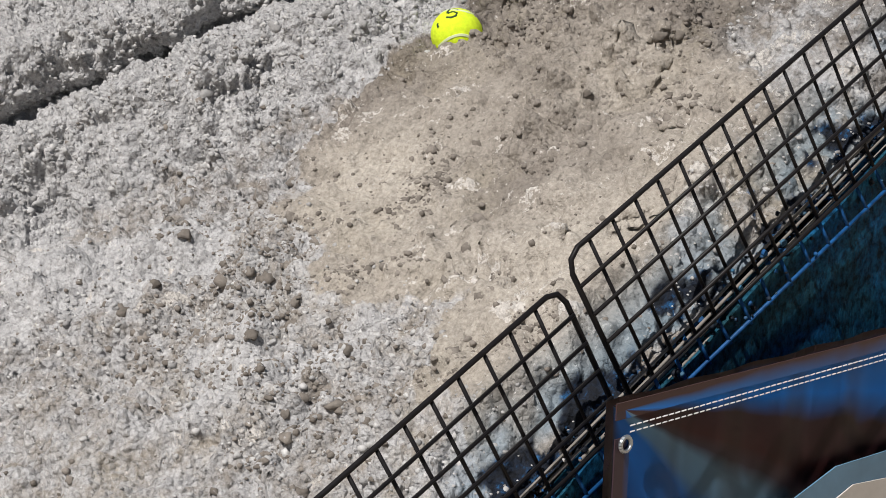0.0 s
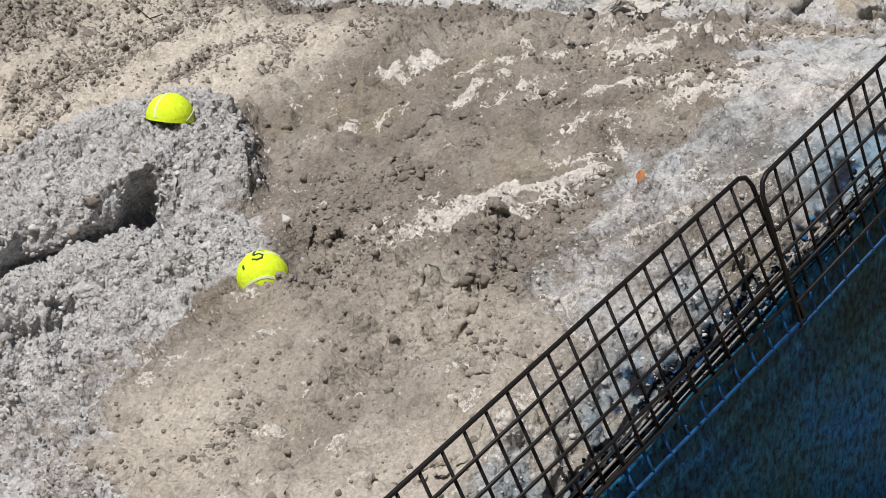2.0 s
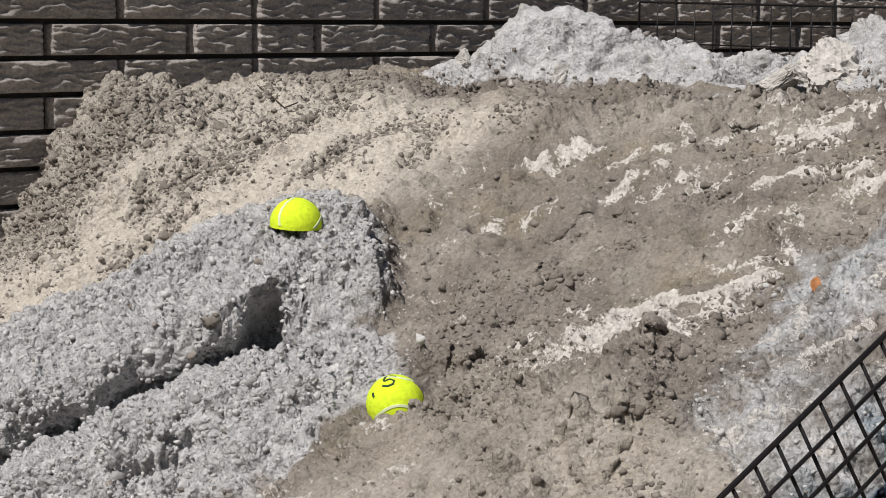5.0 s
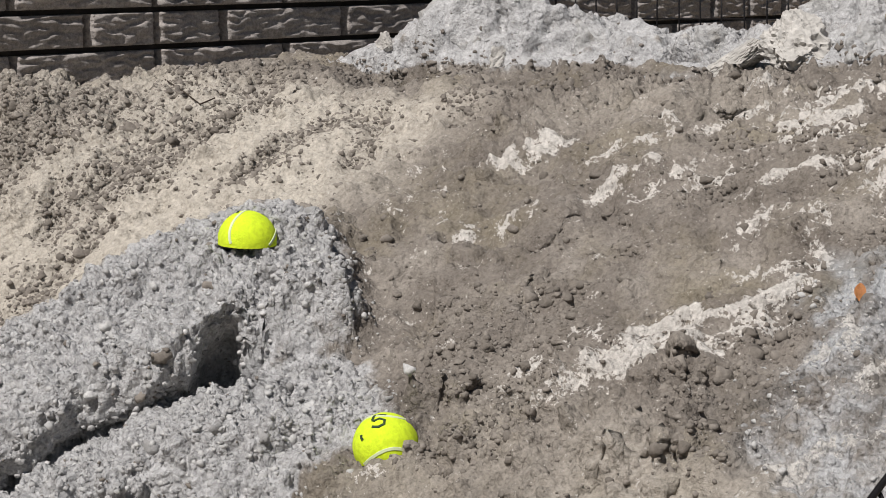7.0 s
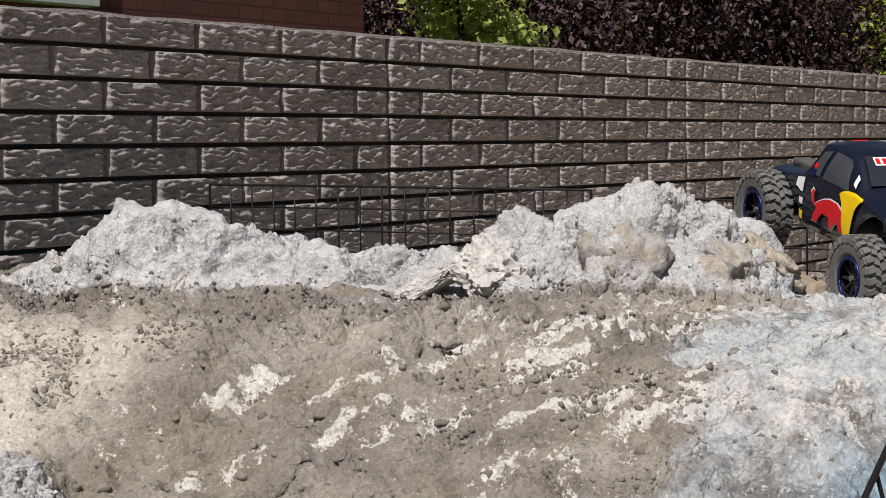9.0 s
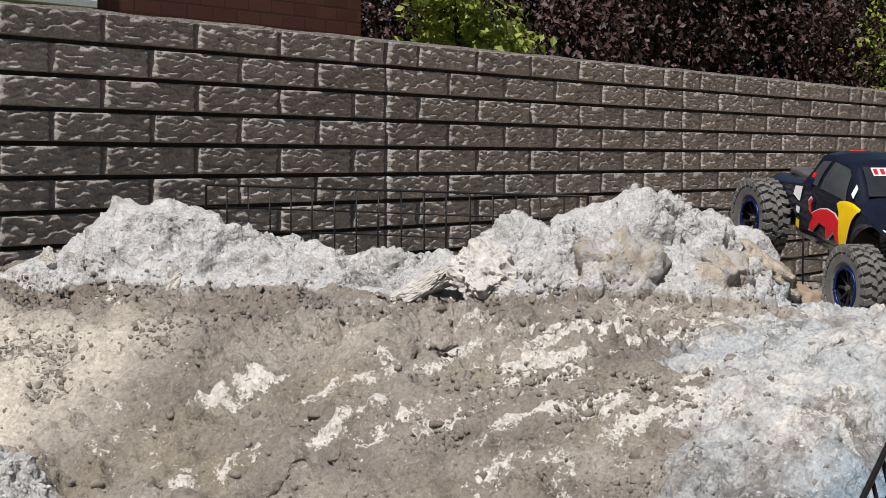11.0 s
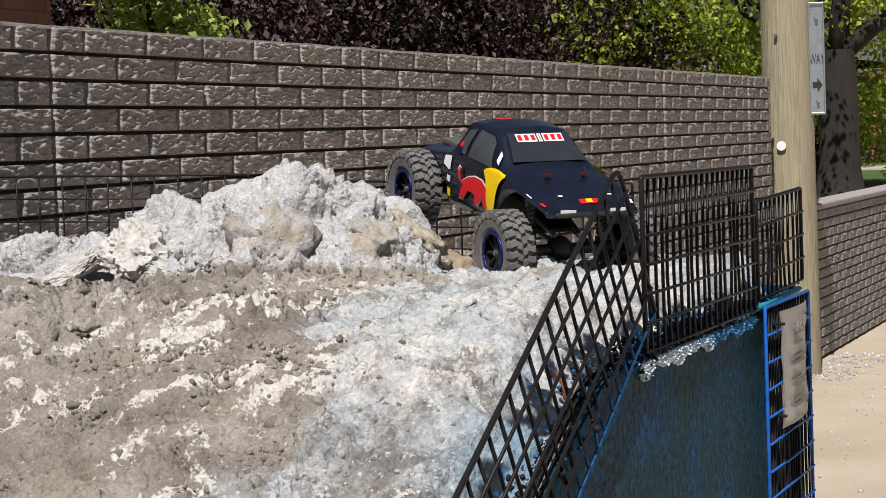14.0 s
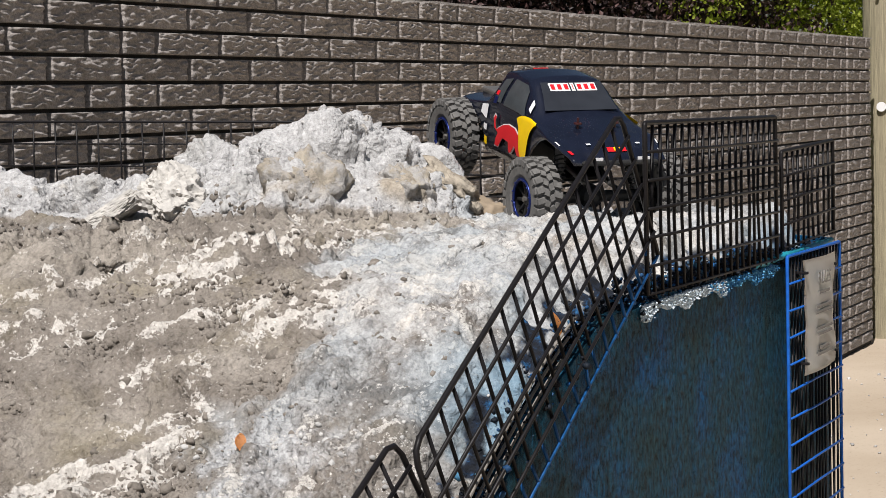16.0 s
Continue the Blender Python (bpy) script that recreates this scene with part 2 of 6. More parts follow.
def course_material():
    m, n, l, b = material("course_dirt", 0.92)
    b.inputs["Specular IOR Level"].default_value = 0.25
    c = coords(n, l)
    att = n.new("ShaderNodeAttribute")
    att.attribute_name = "zones"
    sep = n.new("ShaderNodeSeparateColor")
    l.new(att.outputs["Color"], sep.inputs[0])
    f1, f2 = noise_tex(n, l, c, 9.0, 6.0, 0.65), noise_tex(n, l, c, 70.0, 6.0, 0.7)
    dirt = ramp(n, l, f1, [(0.28, (0.145, 0.126, 0.109)), (0.5, (0.210, 0.186, 0.163)), (0.72, (0.33, 0.300, 0.266))])
    dirt = mix(n, l, ramp(n, l, noise_tex(n, l, c, 5.0, 5.0, 0.6), [(0.52, (0, 0, 0)), (0.68, (0.6, 0.6, 0.6))]), dirt, (0.225, 0.195, 0.135))
    mortar = ramp(n, l, f2, [(0.25, (0.31, 0.307, 0.309)), (0.55, (0.465, 0.462, 0.465)), (0.8, (0.60, 0.597, 0.602))])
    beige = ramp(n, l, f2, [(0.25, (0.36, 0.328, 0.283)), (0.55, (0.50, 0.460, 0.402)), (0.8, (0.60, 0.558, 0.495))])
    flake = ramp(n, l, f2, [(0.25, (0.44, 0.414, 0.383)), (0.75, (0.65, 0.619, 0.583))])
    ragged = node(n, "ShaderNodeMath")
    ragged.operation = "MULTIPLY_ADD"
    l.new(noise_tex(n, l, c, 165.0, 7.0, 0.75), ragged.inputs[0])
    ragged.inputs[1].default_value = 3.1
    l.new(sep.outputs[2], ragged.inputs[2])
    chips = ramp(n, l, ragged.outputs[0], [(0.965, (0, 0, 0)), (1.0, (1, 1, 1))])
    half = node(n, "ShaderNodeMath")
    half.operation = "MULTIPLY"
    l.new(ragged.outputs[0], half.inputs[0])
    half.inputs[1].default_value = 0.5
    l.new(half.outputs[0], chips.node.inputs["Fac"])
    col = mix(n, l, sep.outputs[1], dirt, beige)
    worn = node(n, "ShaderNodeMath")
    worn.operation = "MULTIPLY_ADD"
    l.new(noise_tex(n, l, c, 28.0, 7.0, 0.72), worn.inputs[0])
    worn.inputs[1].default_value = 0.9
    l.new(sep.outputs[0], worn.inputs[2])
    col = mix(n, l, ramp(n, l, worn.outputs[0], [(0.78, (0, 0, 0)), (0.98, (1, 1, 1))]), col, mortar)
    col = mix(n, l, chips, col, flake)
    att2, sep2 = n.new("ShaderNodeAttribute"), n.new("ShaderNodeSeparateColor")
    att2.attribute_name = "faces"
    l.new(att2.outputs["Color"], sep2.inputs[0])
    skim = ramp(n, l, noise_tex(n, l, c, 34.0, 6.0, 0.7), [(0.30, (0.36, 0.352, 0.345)), (0.52, (0.47, 0.465, 0.458)), (0.72, (0.58, 0.57, 0.555))])
    scuff = node(n, "ShaderNodeMath")
    scuff.operation = "MULTIPLY"
    l.new(sep2.outputs[1], scuff.inputs[0]), l.new(ramp(n, l, noise_tex(n, l, c, 19.0, 6.0, 0.7), [(0.45, (0, 0, 0)), (0.58, (1, 1, 1))]), scuff.inputs[1])
    col = mix(n, l, scuff.outputs[0], col, skim)
    sandstone = ramp(n, l, f2, [(0.25, (0.26, 0.222, 0.175)), (0.55, (0.36, 0.317, 0.260)), (0.8, (0.44, 0.40, 0.345))])
    col = mix(n, l, sep2.outputs[0], col, sandstone)
    grain = ramp(n, l, noise_tex(n, l, c, 210.0, 5.0, 0.75), [(0.30, (0.64, 0.63, 0.615)), (0.49, (1.0, 1.0, 1.0)), (0.68, (1.28, 1.28, 1.28))])
    col = mix(n, l, 1.0, col, grain, "MULTIPLY")
    l.new(att.outputs["Alpha"], (blue := n.new("ShaderNodeMath")).inputs[0])
    blue.operation = "MULTIPLY"
    blue.inputs[1].default_value = 1.0
    col = mix(n, l, blue.outputs[0], col, (0.10, 0.24, 0.36))
    # near-black and blue: paint splashes, with the fence's shadow coloured in
    splash_shade = ramp(n, l, noise_tex(n, l, c, 55.0, 5.0, 0.7), [(0.42, (0.010, 0.012, 0.017)), (0.55, (0.014, 0.022, 0.040)), (0.66, (0.02, 0.10, 0.24)), (0.78, (0.08, 0.24, 0.42))])
    col = mix(n, l, att2.outputs["Alpha"], col, splash_shade)
    l.new(col, b.inputs["Base Color"])
    knob = node(n, "ShaderNodeTexVoronoi", Scale=120.0, Randomness=1.0)
    warp = node(n, "ShaderNodeVectorMath")
    warp.operation = "MULTIPLY_ADD"
    hazy = node(n, "ShaderNodeTexNoise", Scale=90.0, Detail=3.0)
    l.new(c, hazy.inputs["Vector"]), l.new(hazy.outputs["Color"], warp.inputs[0]), l.new(c, warp.inputs[2])
    warp.inputs[1].default_value = (0.006, 0.006, 0.006)
    l.new(warp.outputs[0], knob.inputs["Vector"])
    one = bump(n, l, b, noise_tex(n, l, c, 420.0, 3.0, 0.6), 0.8, 0.0012)
    rise = node(n, "ShaderNodeMath")
    rise.operation = "MULTIPLY"
    l.new(knob.outputs["Distance"], rise.inputs[0]), l.new(sep2.outputs[2], rise.inputs[1])
    one = bump(n, l, b, rise.outputs[0], 0.9, -0.0075, one)
    bump(n, l, b, noise_tex(n, l, c, 130.0, 5.0, 0.65), 0.9, 0.0060, one)
    return m


def brick_material():
    m, n, l, b = material("wall_block", 0.75)
    b.inputs["Specular IOR Level"].default_value = 0.35
    c = coords(n, l)
    info = n.new("ShaderNodeObjectInfo")
    wide = coords(n, l, (26, 26, 75))
    f = noise_tex(n, l, wide, 1.0, 3.0, 0.55)
    worm = node(n, "ShaderNodeMath")
    worm.operation = "SUBTRACT"
    l.new(f, worm.inputs[0])
    worm.inputs[1].default_value = 0.5
    fold = node(n, "ShaderNodeMath")
    fold.operation = "ABSOLUTE"
    l.new(worm.outputs[0], fold.inputs[0])
    g = noise_tex(n, l, c, 190.0, 4.0, 0.7)
    col = ramp(n, l, noise_tex(n, l, c, 30.0, 5.0, 0.7), [(0.3, (0.265, 0.244, 0.230)), (0.7, (0.40, 0.370, 0.352))])
    tone = ramp(n, l, info.outputs["Random"], [(0.0, (0.86, 0.85, 0.84)), (1.0, (1.1, 1.09, 1.08))])
    col = mix(n, l, 1.0, col, tone, "MULTIPLY")
    speck = ramp(n, l, g, [(0.32, (0.6, 0.6, 0.6)), (0.66, (1.2, 1.2, 1.2))])
    l.new(mix(n, l, 1.0, col, speck, "MULTIPLY"), b.inputs["Base Color"])
    one = bump(n, l, b, fold.outputs[0], 0.3, -0.016)
    bump(n, l, b, g, 0.5, 0.002, one)
    return m


def panel_material():
    m, n, l, b = material("painted_board", 0.5)
    b.inputs["Specular IOR Level"].default_value = 0.06
    c = coords(n, l)
    f, g = noise_tex(n, l, c, 5.0, 6.0, 0.7), noise_tex(n, l, coords(n, l, (1.0, 1, 0.75)), 110.0, 6.0, 0.75)
    h = noise_tex(n, l, coords(n, l, (55, 55, 2.2)), 1.0, 6.0, 0.75)
    col = ramp(n, l, f, [(0.28, (0.034, 0.046, 0.028)), (0.38, (0.018, 0.060, 0.074)), (0.50, (0.012, 0.075, 0.130)), (0.62, (0.009, 0.090, 0.22)), (0.76, (0.008, 0.105, 0.35))])
    spots = ramp(n, l, h, [(0.62, (0, 0, 0)), (0.72, (0.6, 0.6, 0.6))])
    col = mix(n, l, spots, col, (0.04, 0.30, 0.62))
    dark = ramp(n, l, g, [(0.41, (0.16, 0.18, 0.18)), (0.60, (1.25, 1.25, 1.25))])
    col = mix(n, l, 1.0, col, dark, "MULTIPLY")
    l.new(col, b.inputs["Base Color"])
    one = bump(n, l, b, g, 0.8, 0.004)
    one = bump(n, l, b, noise_tex(n, l, coords(n, l, (70, 70, 7)), 1.0, 5.0, 0.7), 0.7, 0.004, one)
    bump(n, l, b, noise_tex(n, l, c, 22.0, 3.0, 0.5), 0.5, 0.006, one)
    return m


def pavement_material():
    m, n, l, b = material("sandy_concrete", 0.9)
    c = coords(n, l)
    f, g = noise_tex(n, l, c, 0.8, 5.0), noise_tex(n, l, c, 60.0, 5.0, 0.7)
    col = ramp(n, l, f, [(0.3, (0.36, 0.29, 0.215)), (0.7, (0.47, 0.395, 0.31))])
    spots = ramp(n, l, g, [(0.28, (0.55, 0.52, 0.48)), (0.42, (1, 1, 1))])
    l.new(mix(n, l, 1.0, col, spots, "MULTIPLY"), b.inputs["Base Color"])
    bump(n, l, b, g, 0.3, 0.004)
    return m


DIRT, BRICK, PANEL, PAVE = course_material(), brick_material(), panel_material(), pavement_material()
GROUT = simple("wall_joint", (0.035, 0.031, 0.028), 0.95, vary=0.3, scale=90)
WIRE_BLACK = simple("black_coated_wire", (0.012, 0.011, 0.012), 0.42, vary=0.3, scale=120, relief=0.1)
WIRE_TEAL = simple("dark_blue_painted_wire", (0.010, 0.065, 0.19), 0.45, vary=0.7, scale=60, relief=0.15)
WIRE_BLUE = simple("blue_painted_wire", (0.012, 0.10, 0.42), 0.4, vary=0.35, scale=60, relief=0.15)
FELT = simple("tennis_felt", (0.62, 0.80, 0.02), 0.95, vary=0.16, scale=190, relief=0.7, depth=0.002)
SEAM = simple("white_seam", (0.62, 0.70, 0.42), 0.85, vary=0.1)
INK = simple("black_ink", (0.02, 0.05, 0.015), 0.8, vary=0.2)
ROCK_PALE = simple("pale_stone", (0.46, 0.44, 0.412), 0.85, vary=0.38, scale=45, relief=0.8, depth=0.006)
ROCK_TAN = simple("tan_stone", (0.27, 0.215, 0.155), 0.85, vary=0.22, scale=60, relief=0.6, depth=0.004)
LEAF = simple("dry_leaf", (0.62, 0.27, 0.085), 0.6, vary=0.35, scale=70)
POLE = simple("weathered_pole_wood", (0.285, 0.250, 0.170), 0.9, vary=0.42, scale=1.0, relief=0.8, depth=0.006, stretch=(130, 130, 5))
STEEL = simple("galvanised_steel", (0.42, 0.46, 0.50), 0.35, 0.8, vary=0.15, scale=30, relief=0.1)

for dull in (WIRE_BLACK, WIRE_BLUE, WIRE_TEAL):
    dull.node_tree.nodes["Principled BSDF"].inputs["Specular IOR Level"].default_value = 0.15


# ---------------- building helpers ----------------
def obj(name, bm, mat, parent=None, label="", smooth=False):
    me = bpy.data.meshes.new(name)
    bm.to_mesh(me)
    bm.free()
    for p in me.polygons:
        p.use_smooth = smooth
    for one in mat if isinstance(mat, (list, tuple)) else [mat]:
        me.materials.append(one)
    ob = new(name, me)
    if parent:
        ob.parent = parent
    if label:
        ob["label"] = label
    return ob


def part(name, bm, mat, parent, label="", smooth=False):
    return obj(name, bm, mat, parent, label, smooth)


def empty(name, m=Matrix()):
    ob = new(name)
    ob.empty_display_size = 0.05
    ob.matrix_world = m
    return ob


def from_arrays(name, verts, faces, mat, smooth=True):
    me = bpy.data.meshes.new(name)
    me.from_pydata(verts, [], faces)
    me.polygons.foreach_set("use_smooth", [smooth] * len(me.polygons))
    me.materials.append(mat)
    return new(name, me)


def box(bm, x0, x1, y0, y1, z0, z1, bevel=0.0, seg=2):
    r = bmesh.ops.create_cube(bm, size=1.0, matrix=Matrix.LocRotScale(((x0 + x1) / 2, (y0 + y1) / 2, (z0 + z1) / 2), None, (x1 - x0, y1 - y0, z1 - z0)))
    if bevel:
        es = list({e for v in r["verts"] for e in v.link_edges})
        bmesh.ops.bevel(bm, geom=es, offset=bevel, segments=seg, affect="EDGES", profile=0.5)
    return bm


def rod(bm, a, b, r, sides=6, r2=None):
    a, b = Vector(a), Vector(b)
    m = Matrix.Translation((a + b) / 2) @ (b - a).to_track_quat("Z", "Y").to_matrix().to_4x4()
    bmesh.ops.create_cone(bm, cap_ends=True, segments=sides, radius1=r, radius2=r if r2 is None else r2, depth=(b - a).length, matrix=m)
    return bm


def tube(bm, points, r, sides=6):
    """A bent wire through the points."""
    pts = [Vector(p) for p in points]
    rings, up = [], None
    for i, p in enumerate(pts):
        d = (pts[min(i + 1, len(pts) - 1)] - pts[max(i - 1, 0)]).normalized()
        if up is None:
            up = d.orthogonal().normalized()
        up = (up - d * up.dot(d)).normalized()
        side = d.cross(up)
        rings.append([bm.verts.new(p + r * (math.cos(2 * math.pi * k / sides) * up + math.sin(2 * math.pi * k / sides) * side)) for k in range(sides)])
    for a, b in zip(rings, rings[1:]):
        for k in range(sides):
            bm.faces.new((a[k], a[(k + 1) % sides], b[(k + 1) % sides], b[k]))
    bm.faces.new(rings[0][::-1]), bm.faces.new(rings[-1])
    return bm


def lump(bm, where, size, seed, sub=3, rough=0.25, cut=2.2, turn=(0, 0, 0)):
    """A stone: a ball pushed about by noise at two scales and clipped to facets."""
    r = bmesh.ops.create_icosphere(bm, subdivisions=sub, radius=1.0)
    rng = random.Random(seed)
    planes = [(Vector((rng.gauss(0, 1), rng.gauss(0, 1), rng.gauss(0, 1))).normalized(), rng.uniform(0.62, 0.92)) for _ in range(9)]
    e = Euler([radians(t) for t in turn]).to_matrix()
    for v in r["verts"]:
        p = v.co.copy()
        for nrm, far in planes:
            over = p.dot(nrm) - far
            if over > 0:
                p -= nrm * over * 0.85
        p *= 1 + rough * noise.noise(p * cut + Vector((seed, 0, 0))) + rough * 0.45 * noise.noise(p * cut * 3.1 + Vector((0, seed, 0)))
        v.co = Vector(where) + e @ Vector((p.x * size[0], p.y * size[1], p.z * size[2]))
    return bm


# ---------------- ground and course ----------------
def build_course():
    xs = np.concatenate([np.arange(START_X, -1.80, 0.0052), np.arange(-1.80, -0.46, 0.0027), np.arange(-0.46, 0.22, 0.0040), np.arange(0.22, END_X + 1e-6, 0.0075)])
    ys = np.linspace(EDGE_Y, -0.004, 581)
    gx, gy = np.meshgrid(xs, ys, indexing="ij")
    x, y = gx.ravel(), gy.ravel()
    z, bm, rm = height(x, y)
    # across the camera's way the crusts and ledges run long
    e, f = 0.69 * x - 0.72 * y, 0.72 * x + 0.69 * y
    rmask = np.clip(rm * 3, 0, 1)
    rough = np.clip(bm + rmask, 0, 1)
    # where loose rubble lies: at the wall on the upper left, in gullies of the left slope
    rubble = np.exp(-((y / 0.16) ** 2)) * sstep(-1.3, -1.0, x) * (1 - sstep(-0.75, -0.45, x))
    gully = streaks(x, y)
    lower, front = low_zone(x, y), front_zone(x, y)
    sleek = sstep(-0.12, 0.22, fbm(e * 4.5 + 2, f * 7, 0, 4, 34))
    plaster = front * sstep(-0.93, -0.80, x + 0.03 * vnoise(x * 15, y * 15, seed=33))
    rs, rd = (x - RIDGE_A[0]) * RIDGE_D[0] + (y - RIDGE_A[1]) * RIDGE_D[1], (x - RIDGE_A[0]) * RIDGE_D[1] - (y - RIDGE_A[1]) * RIDGE_D[0]
    strip = np.exp(-(((rd - 0.172 + 0.02 * vnoise(x * 12, y * 12, seed=35)) / 0.022) ** 2)) * sstep(0.22, 0.34, rs) * (1 - sstep(0.75, 1.0, rs))
    plaster = np.clip(plaster + strip, 0, 1)
    rubble = np.clip(rubble + 0.55 * gully + lower * (0.95 - 0.72 * sleek) + 0.80 * (front - plaster) + 0.16 * plaster, 0, 1)
    lumps = np.clip(rough + rubble, 0, 1)
    pale = sstep(-0.80, -0.62, y + 0.06 * vnoise(x * 6, y * 6, seed=53)) * sstep(-0.46, -0.64, x + 0.05 * vnoise(x * 9, y * 9, seed=154))
    dusty = sstep(-1.10, -1.20, x + 0.05 * vnoise(x * 7, y * 7, seed=54)) * sstep(-1.05, -1.15, y)
    # slow waves of the surface first, then the way out of it
    z = z + 0.012 * fbm(x * 5, y * 5, 0, 4, 11) - 0.010 * gully + 0.006 * pale * vnoise(e * 4, f * 17, seed=12)
    crack = np.abs(fbm(x * 6 + 3, y * 6, 0, 4, 81))
    z = z - 0.005 * (1 - lumps) * np.exp(-((crack / 0.022) ** 2)) * sstep(-0.1, 0.4, vnoise(x * 4 + 9, y * 4, seed=82))
    gz = z.reshape(gx.shape)
    zx, zy = np.gradient(gz, xs, axis=0), np.gradient(gz, ys, axis=1)
    normal = np.stack([-zx.ravel(), -zy.ravel(), np.ones_like(x)], 1)
    normal /= np.linalg.norm(normal, axis=1)[:, None]
    # lumps: boulders, popcorn mortar, crumbs
    wx, wy = x + 0.004 * vnoise(x * 70, y * 70, seed=61), y + 0.004 * vnoise(x * 70, y * 70, seed=62)
    boulder = stones(wx, wy, z, 0.115, 0.9, 3, 0.45, 0.70, 0.7)
    big = stones(wx, wy, z, 0.034, 0.95, 4, 0.40, 0.66, 0.8)
    mid = stones(wx, wy, z, 0.0185, 1.0, 5, 0.40, 0.68, 0.55)
    fine = stones(wx, wy, z, 0.0105, 1.0, 6, 0.42, 0.70, 0.5)
    isle = np.clip(0.5 + 0.9 * vnoise(x * 10, y * 10, z * 10, seed=74), 0, 1)
    # mortar worn to a plain skin here and there on the ridge
    skin = rmask * sstep(-0.25, 0.25, vnoise(x * 13, y * 13, z * 13, seed=75) + 0.5 * vnoise(x * 30, y * 30, z * 30, seed=79))
    rock = 0.010 * fbm(x * 16, y * 16, z * 16, 4, 71) + rmask * sstep(0.0, 0.2, rs) * (0.30 * (boulder - 0.050) + 0.030 * (0.35 - np.abs(fbm(x * 12, y * 12, z * 12, 4, 73))) + 0.014 * fbm(x * 34, y * 34, z * 34, 4, 72))
    seam = sum(np.exp(-(((np.sqrt((x - cx) ** 2 + (y - cy) ** 2 + (z - cz) ** 2) - 1.06 * r) / 0.007) ** 2)) for cx, cy, cz, r in BOULDERS)
    rock = rock + rmask * (-0.018 * np.clip(seam, 0, 1) * sstep(-0.3, 0.3, vnoise(x * 22, y * 22, z * 22, seed=77)))
    popcorn = (0.10 + 0.30 * isle) * (big - 0.010) + (0.50 + 0.45 * isle) * (mid - 0.0065) + 1.35 * (fine - 0.004)
    nodules = (0.30 + 0.5 * isle) * (big - 0.012) + 1.15 * (mid - 0.0075) + 0.25 * (fine - 0.004)
    out = rough * (rock + (1 - rmask) * popcorn + rmask * (1 - 0.92 * skin) * nodules)
    out = out + (lumps - rough) * ((0.30 + 0.6 * isle) * (big - 0.008) + 0.8 * (mid - 0.0065) + 0.9 * (fine - 0.004) + 0.015 * fbm(x * 22, y * 22, 0, 3, 15))
    out = out + np.clip(lower - bm, 0, 1) * (0.034 * fbm(x * 8, y * 8, 0, 5, 17) + 0.030 * (0.3 - np.abs(fbm(x * 13, y * 13, 0, 4, 18))) + 0.35 * (boulder - 0.03))
    hole = np.clip(vnoise(x * 28, y * 28, z * 28, seed=78) - 0.45, 0, 1)
    out = out - rough * (0.04 - 0.02 * rmask) * hole
    # driven dirt: broken skins with low ledges, flat clods in patches, few crumbs between
    patch = sstep(-0.10, 0.45, vnoise(x * 6, y * 6, seed=41) + 0.5 * vnoise(x * 15, y * 15, seed=43))
    crust = stones(wx, wy, 0 * z, 0.027, 0.70, 7, 0.25, 0.60, 0.6)
    pebble = stones(wx, wy, 0 * z, 0.0135, 0.60, 8, 0.28, 0.60, 0.6)
    folds = 0.3 - np.abs(fbm(e * 15, f * 22, 0, 4, 16))
    dirt = 0.026 * fbm(x * 12, y * 12, 0, 5, 14) + 0.0100 * fbm(x * 55, y * 55, 0, 4, 76) + 0.024 * folds
    dirt = dirt + (0.22 + 0.78 * patch) * (1.2 * crust + 1.8 * pebble + 0.7 * (fine - 0.004)) * (1 - 0.72 * plaster - 0.45 * pale)
    out = out + (1 - lumps) * dirt
    # zones: mortar, beige dust, pale flakes, blue overspray; tan stone faces, smooth plaster
    mort = np.clip(bm + 5 * rm, 0, 1) + (0.46 + 0.18 * sleek) * sstep(0.15, 0.5, lower)
    mort = mort * (1 - 0.45 * rmask * sstep(0.150, 0.060, z - 1.168 + 0.03 * vnoise(x * 14, y * 14, z * 14, seed=93)))
    mort = np.clip(mort + (0.40 + 0.16 * vnoise(x * 13, y * 13, seed=252)) * front, 0, 1)
    beige = np.clip(pale + 0.55 * dusty * (0.6 + 0.5 * vnoise(x * 5, y * 5, seed=58)) + 0.30 * sstep(0.0, 0.6, vnoise(x * 3.3, y * 3.3, seed=158) + 0.4 * vnoise(x * 11, y * 11, seed=159)), 0, 1) * (1 - 0.5 * rubble)
    cluster = sum((1.25 if r < 0.04 else 0.85) * np.exp(-((x - fx) ** 2 + (y - fy) ** 2) / r**2) for fx, fy, r in FLAKE_SPOTS)
    cluster = cluster + 0.55 * sstep(-0.86, -0.60, x) * sstep(-0.95, -1.18, y) * (1 - sstep(0.0, 0.15, x)) + 0.45 * front * (1 - 0.5 * front)
    cluster = cluster + 0.27 * sstep(0.0, 0.5, vnoise(x * 6, y * 6, seed=56) + 0.4 * vnoise(x * 14, y * 14, seed=256))
    band = fbm(e * 26 + 0.6 * vnoise(x * 50, y * 50, seed=59), f * 55 + 0.6 * vnoise(x * 50, y * 50, seed=60), 0, 5, 55)
    flakes = sstep(-0.40, 0.55, band - 0.62 + 0.58 * np.clip(cluster, 0, 1.15))
    flakes = flakes * (1 - np.clip(rough * 1.8, 0, 1)) * (1 - pale)
    out = out + 0.0035 * sstep(0.45, 0.6, flakes)
    blue = 0.5 * sstep(EDGE_Y + 0.10, EDGE_Y + 0.01, y) * sstep(-0.1, 0.3, fbm(x * 16, y * 16, 0, 3, 57))
    blue = np.clip(blue + (0.12 * plaster + 0.07 * front) * sstep(-0.5, 0.4, fbm(x * 9, y * 9, 0, 4, 157)), 0, 1)
